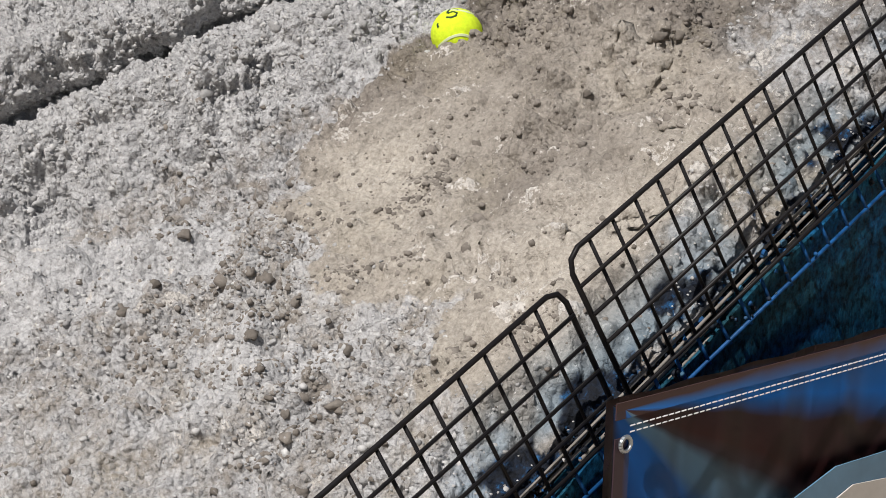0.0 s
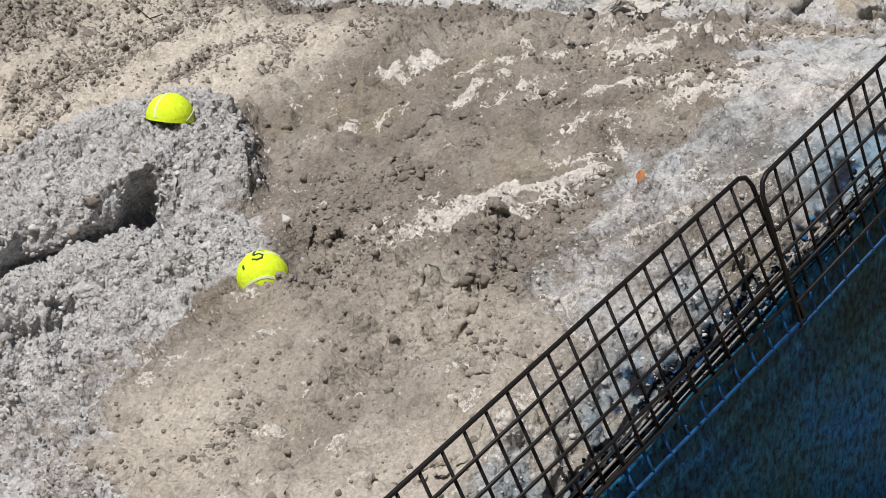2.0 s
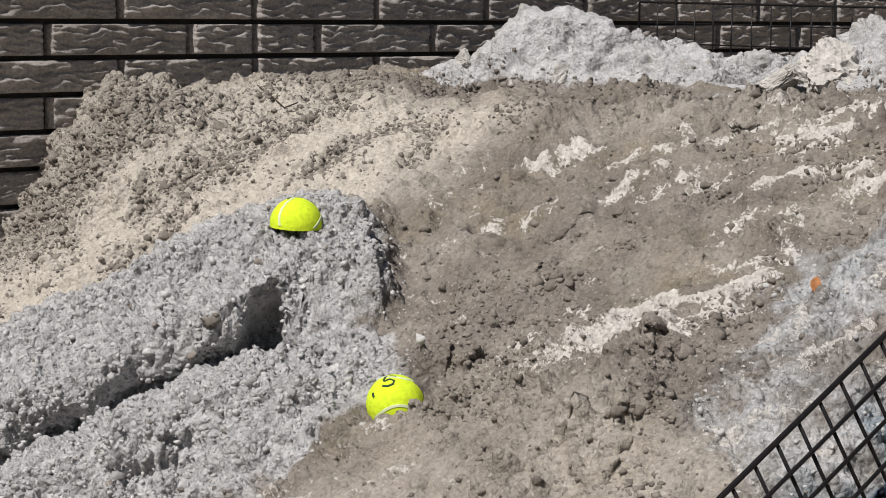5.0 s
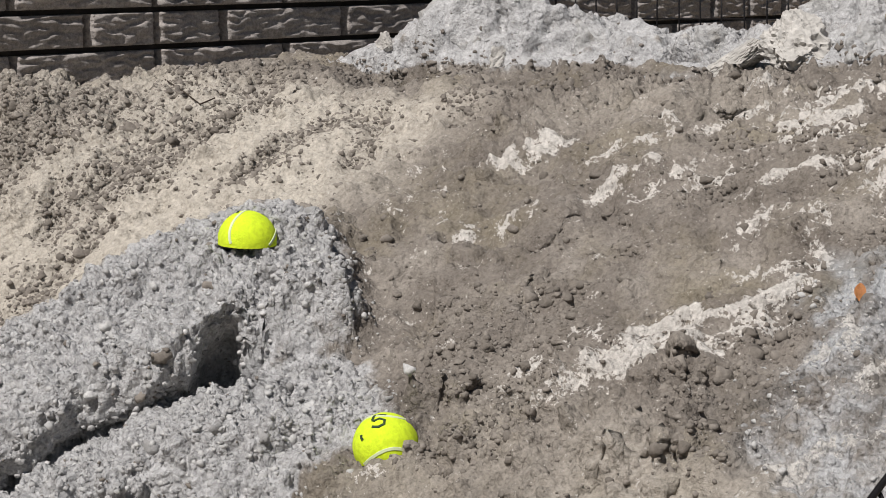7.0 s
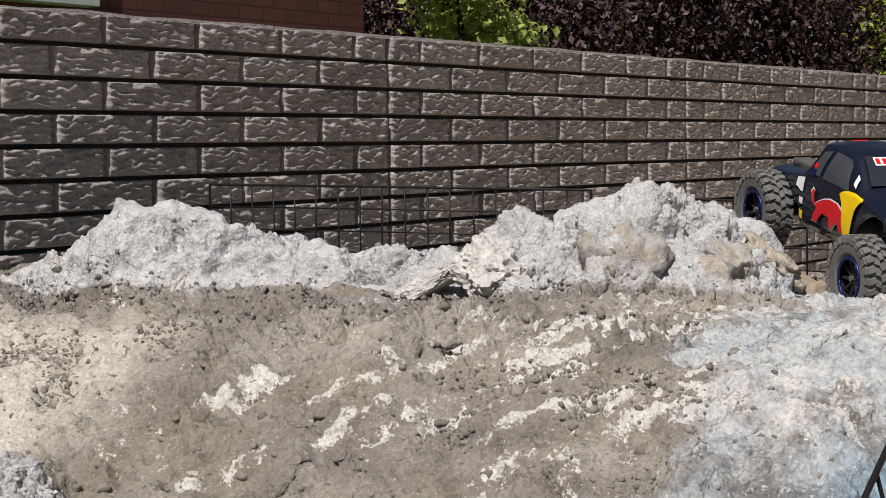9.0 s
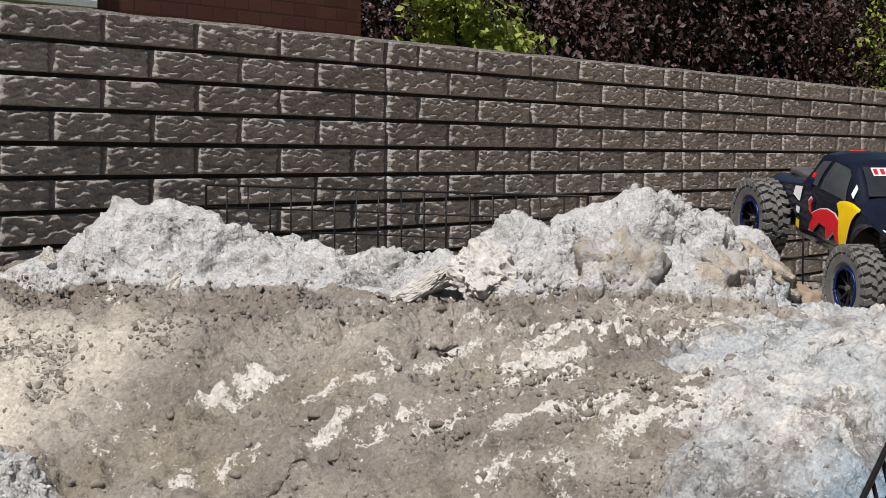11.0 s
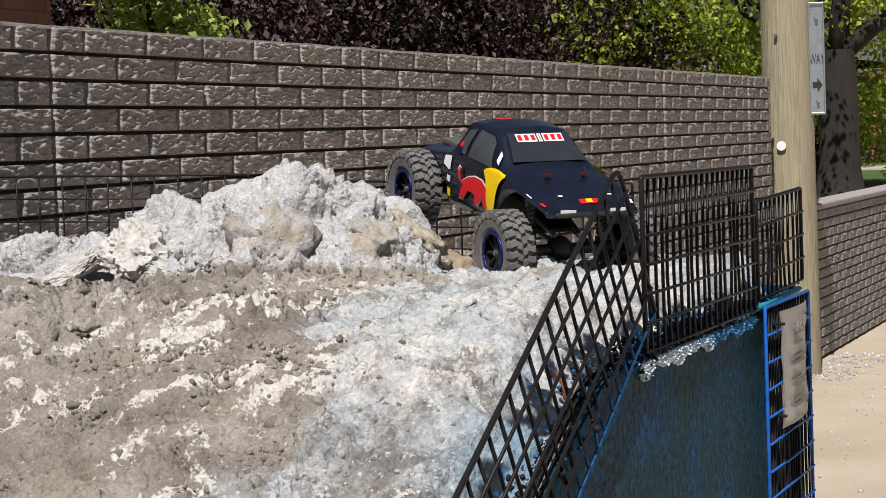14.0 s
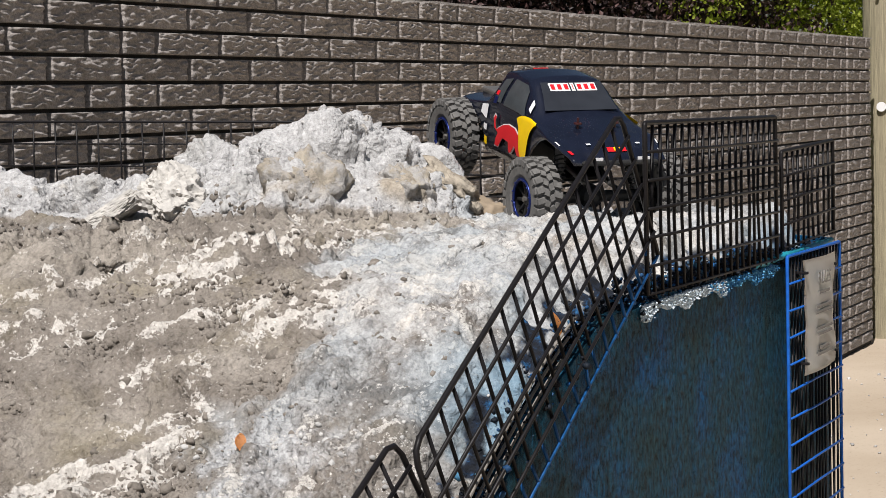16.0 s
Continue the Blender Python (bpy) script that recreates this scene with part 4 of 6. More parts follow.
def shard(label, where, size, seed, mat, turn=(0, 0, 0), chip=1.0):
    """A broken stone: flat faces that meet in sharp edges, with a little chipping."""
    bm = bmesh.new()
    bmesh.ops.create_icosphere(bm, subdivisions=5, radius=1.25)
    rng = random.Random(seed)
    planes = [(Vector((rng.gauss(0, 1), rng.gauss(0, 1), rng.gauss(0, 1))).normalized(), rng.uniform(0.55, 0.95)) for _ in range(13)]
    e = Euler([radians(t) for t in turn]).to_matrix()
    for v in bm.verts:
        p = v.co.copy()
        for _ in range(2):
            for nrm, far in planes:
                over = p.dot(nrm) - far
                if over > 0:
                    p -= nrm * over
        p *= 1 + 0.20 * chip * noise.noise(p * 2.6 + Vector((seed, 0, 0))) + 0.22 * chip * (0.3 - abs(noise.noise(p * 6 + Vector((0, seed, 0))))) + 0.10 * chip * noise.noise(p * 14)
        v.co = e @ Vector((p.x * size[0], p.y * size[1], p.z * size[2]))
    ob = tagged(obj("stone", bm, mat, smooth=False), label, "stone", "stones built into the ridge")
    ob.location = where
    return ob


def crusted(name, bare, crust, share):
    """Stone of one colour under a broken crust of mortar."""
    m, n, l, b = material(name, 0.92)
    b.inputs["Specular IOR Level"].default_value = 0.2
    c = coords(n, l)
    f, g = noise_tex(n, l, c, 24.0, 6.0, 0.7), noise_tex(n, l, c, 150.0, 5.0, 0.7)
    base = ramp(n, l, noise_tex(n, l, c, 60.0, 5.0, 0.65), [(0.35, tuple(0.72 * v for v in bare)), (0.65, tuple(1.25 * v for v in bare))])
    coat = ramp(n, l, g, [(0.3, tuple(0.7 * v for v in crust)), (0.7, tuple(1.2 * v for v in crust))])
    l.new(mix(n, l, ramp(n, l, f, [(share - 0.05, (1, 1, 1)), (share + 0.05, (0, 0, 0))]), base, coat), b.inputs["Base Color"])
    one = bump(n, l, b, f, 0.8, 0.010)
    bump(n, l, b, g, 0.9, 0.005, one)
    return m


def block(label, where, reach, seed, mat, squash=(1, 1, 1)):
    """A rough round stone set into the ridge, broken up at three scales."""
    bm = lump(bmesh.new(), (0, 0, 0), tuple(reach * k for k in squash), seed, 5, 0.30, 1.7, (20 * seed, 35 * seed, 50 * seed))
    for v in bm.verts:
        p = v.co / reach
        v.co *= 1 + 0.07 * (0.3 - abs(noise.noise(p * 4.2 + Vector((seed, 3, 0))))) * 2 + 0.035 * noise.noise(p * 11) + 0.02 * noise.noise(p * 26)
    ob = tagged(obj("stone", bm, mat, smooth=True), label, "stone", "stones built into the ridge")
    ob.location = where
    return ob


TAN_CRUST = crusted("tan_stone_in_mortar", (0.35, 0.312, 0.256), (0.40, 0.385, 0.37), 0.49)
GREY_CRUST = crusted("grey_stone_in_mortar", (0.34, 0.325, 0.305), (0.47, 0.465, 0.46), 0.54)
for k, (x, y, z, r) in enumerate(BOULDERS):
    words = ("tan boulder set in the mortar ridge", "small round grey stone in the ridge", "pale grey boulder on the ridge shoulder", "grey boulder at the ridge foot", "ochre boulder in the ridge flank", "pale mortar-crusted boulder at the ridge end", "pale mortar-crusted stone in the ridge", "pale mortar-crusted stone in the ridge")[k]
    block(words, (x + 0.66 * r, y + 0.28 * r, z - 0.20 * r), r, 3 + k, TAN_CRUST if k in (0, 4) else GREY_CRUST, (1, 1, 0.86))
BOULDER = simple("mortar_crusted_stone", (0.36, 0.315, 0.255), 0.9, vary=0.42, scale=60, relief=0.9, depth=0.012)
stone("tan rounded cobble stuck out at the ridge end", (0.122, -1.266, 1.168), (0.036, 0.038, 0.034), 4, ROCK_TAN, (35, 25, 60), 0.32)
stone("grey mortar slab over the tan cobble", (0.088, -1.236, 1.214), (0.048, 0.060, 0.022), 14, BOULDER, (36, 12, 10), 0.42)
shard("white broken stone with a dark hollow in the ridge foot", (-0.158, -0.906, 1.210), (0.050, 0.064, 0.046), 7, ROCK_PALE, (20, 10, 30))
shard("pale flat stone leaning in the ridge foot", (-0.165, -0.812, 1.198), (0.032, 0.056, 0.021), 9, ROCK_PALE, (-30, 10, 20), 0.8)
shard("small white stone at the ridge foot", (-0.250, -0.205, 1.215), (0.020, 0.022, 0.018), 12, ROCK_PALE, (10, 20, 0))
shard("small white stone at the ridge foot", (-0.285, -0.462, 1.198), (0.012, 0.013, 0.018), 13, ROCK_PALE, (30, 0, 40))


def leaf(label, where, turn, size):
    bm = bmesh.new()
    left, mid, right = [], [], []
    for k in range(7):
        t = k / 6
        w = 0.32 * math.sin(math.pi * min(1, t * 0.94 + 0.03)) ** 0.8
        curl = 0.12 * math.sin(t * 3)
        mid.append(bm.verts.new(((t - 0.5) * size, 0, curl * size)))
        left.append(bm.verts.new(((t - 0.5) * size, w * size, (curl + 0.12) * size)))
        right.append(bm.verts.new(((t - 0.5) * size, -w * size, (curl + 0.10) * size)))
    for a, b in ((left, mid), (mid, right)):
        for k in range(6):
            bm.faces.new((a[k], a[k + 1], b[k + 1], b[k]))
    bmesh.ops.solidify(bm, geom=bm.faces[:], thickness=0.0006)
    ob = tagged(obj("dry_leaf", bm, LEAF, smooth=True), label, "leaf", "fallen leaves")
    ob.matrix_world = Matrix.Translation(where) @ pose(0, 0, 0, *turn)
    return ob


leaf("curled orange-brown dry leaf on grey mortar", (-0.930, -1.455, top_at(-0.930, -1.455) + 0.004), (10, -62, 20), 0.018)
leaf("curled orange-brown dry leaf caught at the fence", (-0.634, -1.672, 1.098), (30, -60, 60), 0.034)

def twig(label, points):
    bm = tube(bmesh.new(), [(x, y, top_at(x, y) + lift) for x, y, lift in points], 0.0012, 5)
    return tagged(obj("twig", bm, BARK_DRY, smooth=True), label, "twig")


BARK_DRY = simple("dry_twig", (0.05, 0.035, 0.025), 0.9, vary=0.3)
twig("thin dark dry twig on the pale slope", [(-0.638, -0.119, 0.002), (-0.660, -0.184, 0.006), (-0.687, -0.249, 0.003), (-0.670, -0.262, 0.010)])

LATH = simple("weathered_lath", (0.20, 0.185, 0.165), 0.85, vary=0.4, scale=60, relief=0.4)
for k in range(4):
    bm = tube(bmesh.new(), [(x, EDGE_Y - 0.010 - 0.003 * k, plain(np.array([x]), np.array([EDGE_Y]))[0] + 0.018 - 0.009 * k + 0.0015 * math.sin(9 * x + k)) for x in np.linspace(-1.72 + 0.05 * k, -0.62 - 0.03 * k, 40)], 0.0018, 5)
    tagged(obj("thin_rod", bm, LATH, smooth=True), "thin weathered grey rod lying along the board edge", "rod", "rods along the board edge")

# painted mortar bead along the top of the front board
BEAD = varied("painted_mortar", (0.006, 0.007, 0.010), (0.06, 0.20, 0.34), 0.6)
BEAD.node_tree.nodes["Color Ramp"].color_ramp.elements.new(0.62).color = (0.010, 0.016, 0.026, 1)
BEAD.node_tree.nodes["Color Ramp"].color_ramp.elements.new(0.80).color = (0.015, 0.10, 0.28, 1)
BEAD.node_tree.nodes["Color Ramp"].color_ramp.elements.new(0.93).color = (0.05, 0.09, 0.13, 1)
rng = np.random.default_rng(8)
bead = []
for k in range(3600):
    x = -0.46 + 0.90 * rng.uniform()
    s = 0.0014 + 0.0040 * rng.uniform() ** 3
    heap = 0.5 + 0.5 * math.sin(x * 47) * math.sin(x * 19 + 1)
    up = rng.uniform(-0.012, 0.006 + 0.020 * heap)
    bead.append((x, EDGE_Y - 0.012 + 0.5 * max(up, 0) + rng.normal(0, 0.007), plain(np.array([x]), np.array([EDGE_Y]))[0] + up, s))
for k in range(3000):
    x = -2.3 + 1.9 * rng.uniform()
    s = 0.0014 + 0.0042 * rng.uniform() ** 3
    bead.append((x, EDGE_Y - 0.004 + rng.normal(0, 0.012), plain(np.array([x]), np.array([EDGE_Y]))[0] - 0.008 + rng.normal(0, 0.011), s))
scatter("mortar_bead", "black and dark blue painted mortar bead on the board edge", BEAD, bead, 5)

FROST = simple("frosty_paint", (0.62, 0.72, 0.80), 1.0, vary=0.2, scale=90, relief=0.0)
BLUE_PAINT = varied("sky_blue_paint", (0.015, 0.14, 0.42), (0.16, 0.46, 0.70), 0.95)
for name, label, mat, x0, x1, count in (("frosted_crumbs", "white frosted mortar crumbs below the board edge", FROST, -0.45, -0.12, 3600), ("blue_crumbs", "sky blue painted mortar crumbs below the board edge", BLUE_PAINT, -0.20, 0.13, 2000)):
    spots = []
    for x in rng.uniform(x0, x1, count):
        sag = 0.5 + 0.5 * math.sin(x * 61) * math.cos(x * 23)
        spots.append((x, EDGE_Y - 0.026 + rng.normal(0, 0.002), plain(np.array([x]), np.array([EDGE_Y]))[0] - 0.006 - rng.uniform(0, 0.006 + 0.016 * sag), rng.uniform(0.0008, 0.0019)))
    scatter(name, label, mat, spots, 7 + count)
CYAN_PAINT = simple("cyan_paint", (0.018, 0.26, 0.34), 0.4, vary=0.35, scale=50, relief=0.4)
bm = tube(bmesh.new(), [(0.02 + 0.425 * k / 90, EDGE_Y - 0.026 + 0.0012 * noise.noise((k * 0.4, 0, 0)), 1.108 + 0.006 * k / 90 + 0.0025 * noise.noise((0, k * 0.5, 0))) for k in range(91)], 0.0046, 7)
for v in bm.verts:
    v.co += 0.0016 * noise.noise_vector(v.co * 160)
tagged(obj("paint_bead", bm, CYAN_PAINT, smooth=True), "cyan paint bead along the top of the board", "paint bead")


# ---------------- banner and rules sheet ----------------
def flat(points, y, mat, parent, name, label="", thick=0.0015):
    """A flat shape in the plane y, given as x, z pairs."""
    bm = bmesh.new()
    bm.faces.new([bm.verts.new((x, y, z)) for x, z in points])
    r = bmesh.ops.extrude_face_region(bm, geom=bm.faces[:])
    for v in r["geom"]:
        if isinstance(v, bmesh.types.BMVert):
            v.co.y += thick
    bmesh.ops.recalc_face_normals(bm, faces=bm.faces)
    return part(name, bm, mat, parent, label)


VINYL_PALE = simple("banner_pale_blue", (0.10, 0.22, 0.34), 0.4, vary=0.3, scale=9, relief=0.05)
VINYL_WHITE = simple("banner_white", (0.55, 0.53, 0.50), 0.4, vary=0.1, relief=0.05)
THREAD = simple("white_thread", (0.6, 0.6, 0.6), 0.8)


def banner_print():
    """The print: soft-edged rays of colour that fan out from the upper eyelet."""
    m, n, l, b = material("banner_print", 0.4)
    b.inputs["Specular IOR Level"].default_value = 0.3
    tc, sep = n.new("ShaderNodeTexCoord"), n.new("ShaderNodeSeparateXYZ")
    l.new(tc.outputs["Object"], sep.inputs[0])
    def calc(op, a, c):
        q = n.new("ShaderNodeMath")
        q.operation = op
        for socket, value in zip(q.inputs, (a, c)):
            if isinstance(value, float):
                socket.default_value = value
            else:
                l.new(value, socket)
        return q.outputs[0]
    angle = calc("ARCTAN2", calc("SUBTRACT", sep.outputs[2], 0.626), calc("SUBTRACT", sep.outputs[0], -1.630))
    fac = calc("ADD", calc("MULTIPLY", angle, 2 / math.pi), 1.0)
    fac = calc("ADD", fac, calc("MULTIPLY", calc("SUBTRACT", noise_tex(n, l, tc.outputs["Object"], 14.0, 2.0, 0.5), 0.5), 0.05))
    col = ramp(n, l, fac, [(0.0, (0.05, 0.03, 0.04)), (0.10, (0.008, 0.06, 0.22)), (0.30, (0.008, 0.14, 0.50)), (0.49, (0.010, 0.13, 0.44)), (0.56, (0.10, 0.21, 0.33)), (0.65, (0.13, 0.24, 0.34)), (0.70, (0.055, 0.04, 0.05)), (0.75, (0.060, 0.022, 0.022)), (0.85, (0.045, 0.022, 0.026)), (0.905, (0.006, 0.19, 0.66)), (0.96, (0.02, 0.13, 0.40)), (1.0, (0.06, 0.03, 0.03))])
    l.new(col, b.inputs["Base Color"])
    return m


PRINTED = banner_print()


def build_banner():
    y, x0, x1, z0, z1 = -1.75, -1.642, -0.45, 0.03, 0.633
    banner = tagged(empty("banner", Matrix.Translation((0, 0, 0))), "blue and brown printed vinyl banner with stitched hem", "banner")
    bm = bmesh.new()
    n, m = 60, 24
    grid = [[bm.verts.new((x0 + (x1 - x0) * i / n, y + 0.006 * math.sin(i * 0.35 + k * 0.2) * (1 - k / m) + 0.003 * math.sin(i * 1.3), z0 + (z1 - z0) * k / m - 0.0106 * i / n * (k / m))) for k in range(m + 1)] for i in range(n + 1)]
    for i in range(n):
        for k in range(m):
            bm.faces.new((grid[i][k], grid[i + 1][k], grid[i + 1][k + 1], grid[i][k + 1]))
    bmesh.ops.solidify(bm, geom=bm.faces[:], thickness=0.0012)
    part("sheet", bm, PRINTED, banner, smooth=True)
    f = y - 0.0125
    flat([(-1.40, 0.472), (-1.30, 0.50), (-1.16, 0.497), (-1.10, 0.47), (-1.16, 0.452), (-1.30, 0.45)], f - 0.004, VINYL_PALE, banner, "pale_arc")
    flat([(-1.34, 0.452), (-1.27, 0.474), (-1.19, 0.466), (-1.18, 0.44), (-1.26, 0.425), (-1.33, 0.43)], f - 0.006, VINYL_WHITE, banner, "white_oval")
    flat([(-1.642, 0.634), (-1.642, 0.618), (-1.30, 0.612), (-0.95, 0.609), (-0.95, 0.625), (-1.30, 0.628)], f - 0.001, PRINTED, banner, "hem")
    flat([(-1.642, 0.60), (-1.622, 0.60), (-1.622, 0.05), (-1.642, 0.05)], f - 0.001, PRINTED, banner, "side_hem")
    for h in (0.611, 0.605):
        bm = bmesh.new()
        for k in range(75):
            x = -1.625 + 0.009 * k
            rod(bm, (x, f - 0.0035, h - 0.0085 * (x + 1.64) ), (x + 0.006, f - 0.0035, h - 0.0085 * (x + 1.634)), 0.0008, 4)
        part("stitching", bm, THREAD, banner, "white stitch line")
    bm = bmesh.new()
    for k in range(16):
        a, b = 2 * math.pi * k / 16, 2 * math.pi * (k + 1) / 16
        rod(bm, (-1.630 + 0.007 * math.cos(a), f - 0.003, 0.594 + 0.007 * math.sin(a)), (-1.630 + 0.007 * math.cos(b), f - 0.003, 0.594 + 0.007 * math.sin(b)), 0.0022, 6)
    part("eyelet", bm, STEEL, banner, "dark metal eyelet")


build_banner()
PAPER = simple("laminated_paper", (0.78, 0.76, 0.71), 0.3, vary=0.06, scale=20, relief=0.0)
PRINT = simple("faded_print", (0.20, 0.19, 0.18), 0.6, vary=0.1)


def build_rules():
    y = EDGE_Y - 0.052
    sheet = tagged(empty("rules_sheet"), "curled laminated rules sheet tied to the blue grid", "sign")
    bm = bmesh.new()
    n, m = 14, 30
    grid = []
    for i in range(n + 1):
        row = []
        for k in range(m + 1):
            u, v = i / n, k / m
            pinch = 0.010 * math.sin(math.pi * v) ** 2
            x = 0.176 + pinch + (0.184 - 2 * pinch) * u
            row.append(bm.verts.new((x + 0.003 * math.sin(v * 9), y - 0.005 * math.sin(math.pi * u) - 0.0009 * math.sin(v * 17 + u * 5), 0.938 + 0.165 * v)))
        grid.append(row)
    for i in range(n):
        for k in range(m):
            bm.faces.new((grid[i][k], grid[i + 1][k], grid[i + 1][k + 1], grid[i][k + 1]))
    bmesh.ops.solidify(bm, geom=bm.faces[:], thickness=0.0008)
    part("sheet", bm, PAPER, sheet, smooth=True)
    font = bpy.data.curves.new("heading", "FONT")
    font.body, font.size, font.align_x, font.extrude = "RULES", 0.026, "CENTER", 0.0003
    tmp = new("heading", font)
    me = bpy.data.meshes.new_from_object(tmp.evaluated_get(bpy.context.evaluated_depsgraph_get()))
    bpy.data.objects.remove(tmp)
    me.materials.append(PRINT)
    head = new("heading", me)
    head.parent, head.location, head.rotation_euler = sheet, (0.268, y - 0.0078, 1.064), (radians(90), 0, 0)
    head["label"] = "faded heading that reads RULES"
    for z, w in ((1.050, 0.06), (1.030, 0.09), (1.022, 0.10), (0.998, 0.09), (0.990, 0.08), (0.970, 0.05), (0.961, 0.085)):
        part("print_line", box(bmesh.new(), 0.268 - w / 2, 0.268 + w / 2, y - 0.0078, y - 0.0070, z, z + 0.004), PRINT, sheet)
    for z in (0.955, 1.085):
        for x in (0.182, 0.354):
            part("tie", box(bmesh.new(), x - 0.003, x + 0.003, y - 0.006, y + 0.016, z - 0.002, z + 0.002, 0.0008), WIRE_BLACK, sheet)


build_rules()


# ---------------- toy crawler truck ----------------
PAINT = simple("navy_black_body", (0.008, 0.010, 0.020), 0.22, vary=0.3, scale=25, relief=0.03)
PAINT.node_tree.nodes["Principled BSDF"].inputs["Coat Weight"].default_value = 0.6
DARK_GLASS = simple("smoked_window", (0.026, 0.029, 0.036), 0.10, vary=0.2, scale=20, relief=0.0)
SIDE_GLASS = simple("grey_side_window", (0.050, 0.056, 0.062), 0.15, vary=0.25, scale=30, relief=0.0)
RUBBER = simple("dusty_rubber", (0.125, 0.121, 0.117), 0.92, vary=0.35, scale=70, relief=0.4, depth=0.002)
PLASTIC = simple("black_plastic", (0.018, 0.018, 0.018), 0.5, vary=0.3, scale=60, relief=0.1)
BLUE_METAL = simple("blue_anodised_ring", (0.010, 0.022, 0.13), 0.35, 0.6, vary=0.2, relief=0.0)
GREY_METAL = simple("dusty_steel", (0.22, 0.21, 0.20), 0.45, 0.7, vary=0.25, scale=60, relief=0.1)
DECAL_RED = simple("red_decal", (0.62, 0.012, 0.020), 0.3, vary=0.08, relief=0.0)
DECAL_YELLOW = simple("yellow_decal", (0.85, 0.56, 0.005), 0.3, vary=0.06, relief=0.0)
DECAL_WHITE = simple("white_decal", (0.75, 0.75, 0.76), 0.35, vary=0.05, relief=0.0)
RED_LENS = simple("red_lamp_decal", (0.75, 0.02, 0.01), 0.25, vary=0.08, relief=0.0)
POST_RED = simple("dark_red_post", (0.045, 0.010, 0.010), 0.4, vary=0.2, relief=0.0)
CYAN = simple("cyan_post", (0.02, 0.42, 0.70), 0.35, vary=0.1, relief=0.0)

WB, TRACK, TR = 0.313, 0.204, 0.0595
TOP = ([-0.218, -0.205, -0.15, -0.100, -0.086, -0.036, -0.022, 0.03, 0.064, 0.086, 0.10, 0.205, 0.218], [0.122, 0.133, 0.147, 0.158, 0.164, 0.202, 0.207, 0.209, 0.204, 0.160, 0.155, 0.144, 0.132])
BELT_W = ([-0.218, -0.16, -0.08, 0.06, 0.16, 0.205, 0.218], [0.072, 0.084, 0.080, 0.078, 0.080, 0.072, 0.064])
ROOF_W = ([-0.218, -0.19, -0.10, -0.086, -0.036, 0.03, 0.064, 0.09, 0.205, 0.218], [0.050, 0.060, 0.068, 0.066, 0.055, 0.054, 0.056, 0.070, 0.064, 0.056])
BELT_Z = ([-0.218, -0.16, -0.10, 0.06, 0.09, 0.205, 0.218], [0.120, 0.138, 0.148, 0.150, 0.146, 0.130, 0.120])


def body_low(x):
    low = np.interp(x, [-0.218, -0.19, -0.09, -0.07, 0.08, 0.10, 0.19, 0.218], [0.112, 0.108, 0.085, 0.074, 0.074, 0.085, 0.092, 0.098])
    for xc, wide in ((-WB / 2, 0.086), (WB / 2, 0.076)):
        gap = wide**2 - (x - xc) ** 2
        if gap > 0:
            low = max(low, 0.0500 + math.sqrt(gap))
    return min(float(low), float(np.interp(x, *BELT_Z)) - 0.004)


def body_point(x, v):
    """A point of the left half of the shell: v 0 the middle line of the top, 1 the roof's rim, 2 the belt, 3 the lower edge."""
    top, wr, wb, zb, low = (float(np.interp(x, *TOP)), float(np.interp(x, *ROOF_W)), float(np.interp(x, *BELT_W)), float(np.interp(x, *BELT_Z)), body_low(x))
    rim = max(top - 0.006, zb + 0.001)
    if v <= 1:
        return Vector((x, wr * v, top - 0.006 * v**3 if rim < top else top))
    if v <= 2:
        t = v - 1
        return Vector((x, wr + (wb - wr) * t + 0.004 * math.sin(math.pi * t), rim + (zb - rim) * t))
    t = v - 2
    return Vector((x, wb + 0.002 * math.sin(math.pi * t), zb + (low - zb) * t))


def shell_patch(points, side, lift, mat, parent, name, label="", steps=1):
    """A decal or window on the shell: a shape in (x, v) laid on its side, lifted a little."""
    bm = bmesh.new()
    face = bm.faces.new([bm.verts.new((x, v, 0)) for x, v in points])
    bmesh.ops.triangulate(bm, faces=[face])
    bmesh.ops.subdivide_edges(bm, edges=bm.edges[:], cuts=2 + steps, use_grid_fill=True)
    for vert in bm.verts:
        x, v, _ = vert.co
        p = body_point(x, v)
        nrm = (body_point(x, v + 0.02) - body_point(x, v - 0.02)).cross(body_point(x + 0.002, v) - body_point(x - 0.002, v))
        nrm = nrm.normalized() if nrm.length > 0 else Vector((0, 1, 0))
        if (nrm.y < 0 and v > 1) or (nrm.z < 0 and v <= 1):
            nrm = -nrm
        q = p + nrm * lift
        vert.co = (q.x, q.y * side, q.z)
    bmesh.ops.recalc_face_normals(bm, faces=bm.faces)
    return part(name, bm, mat, parent, label)


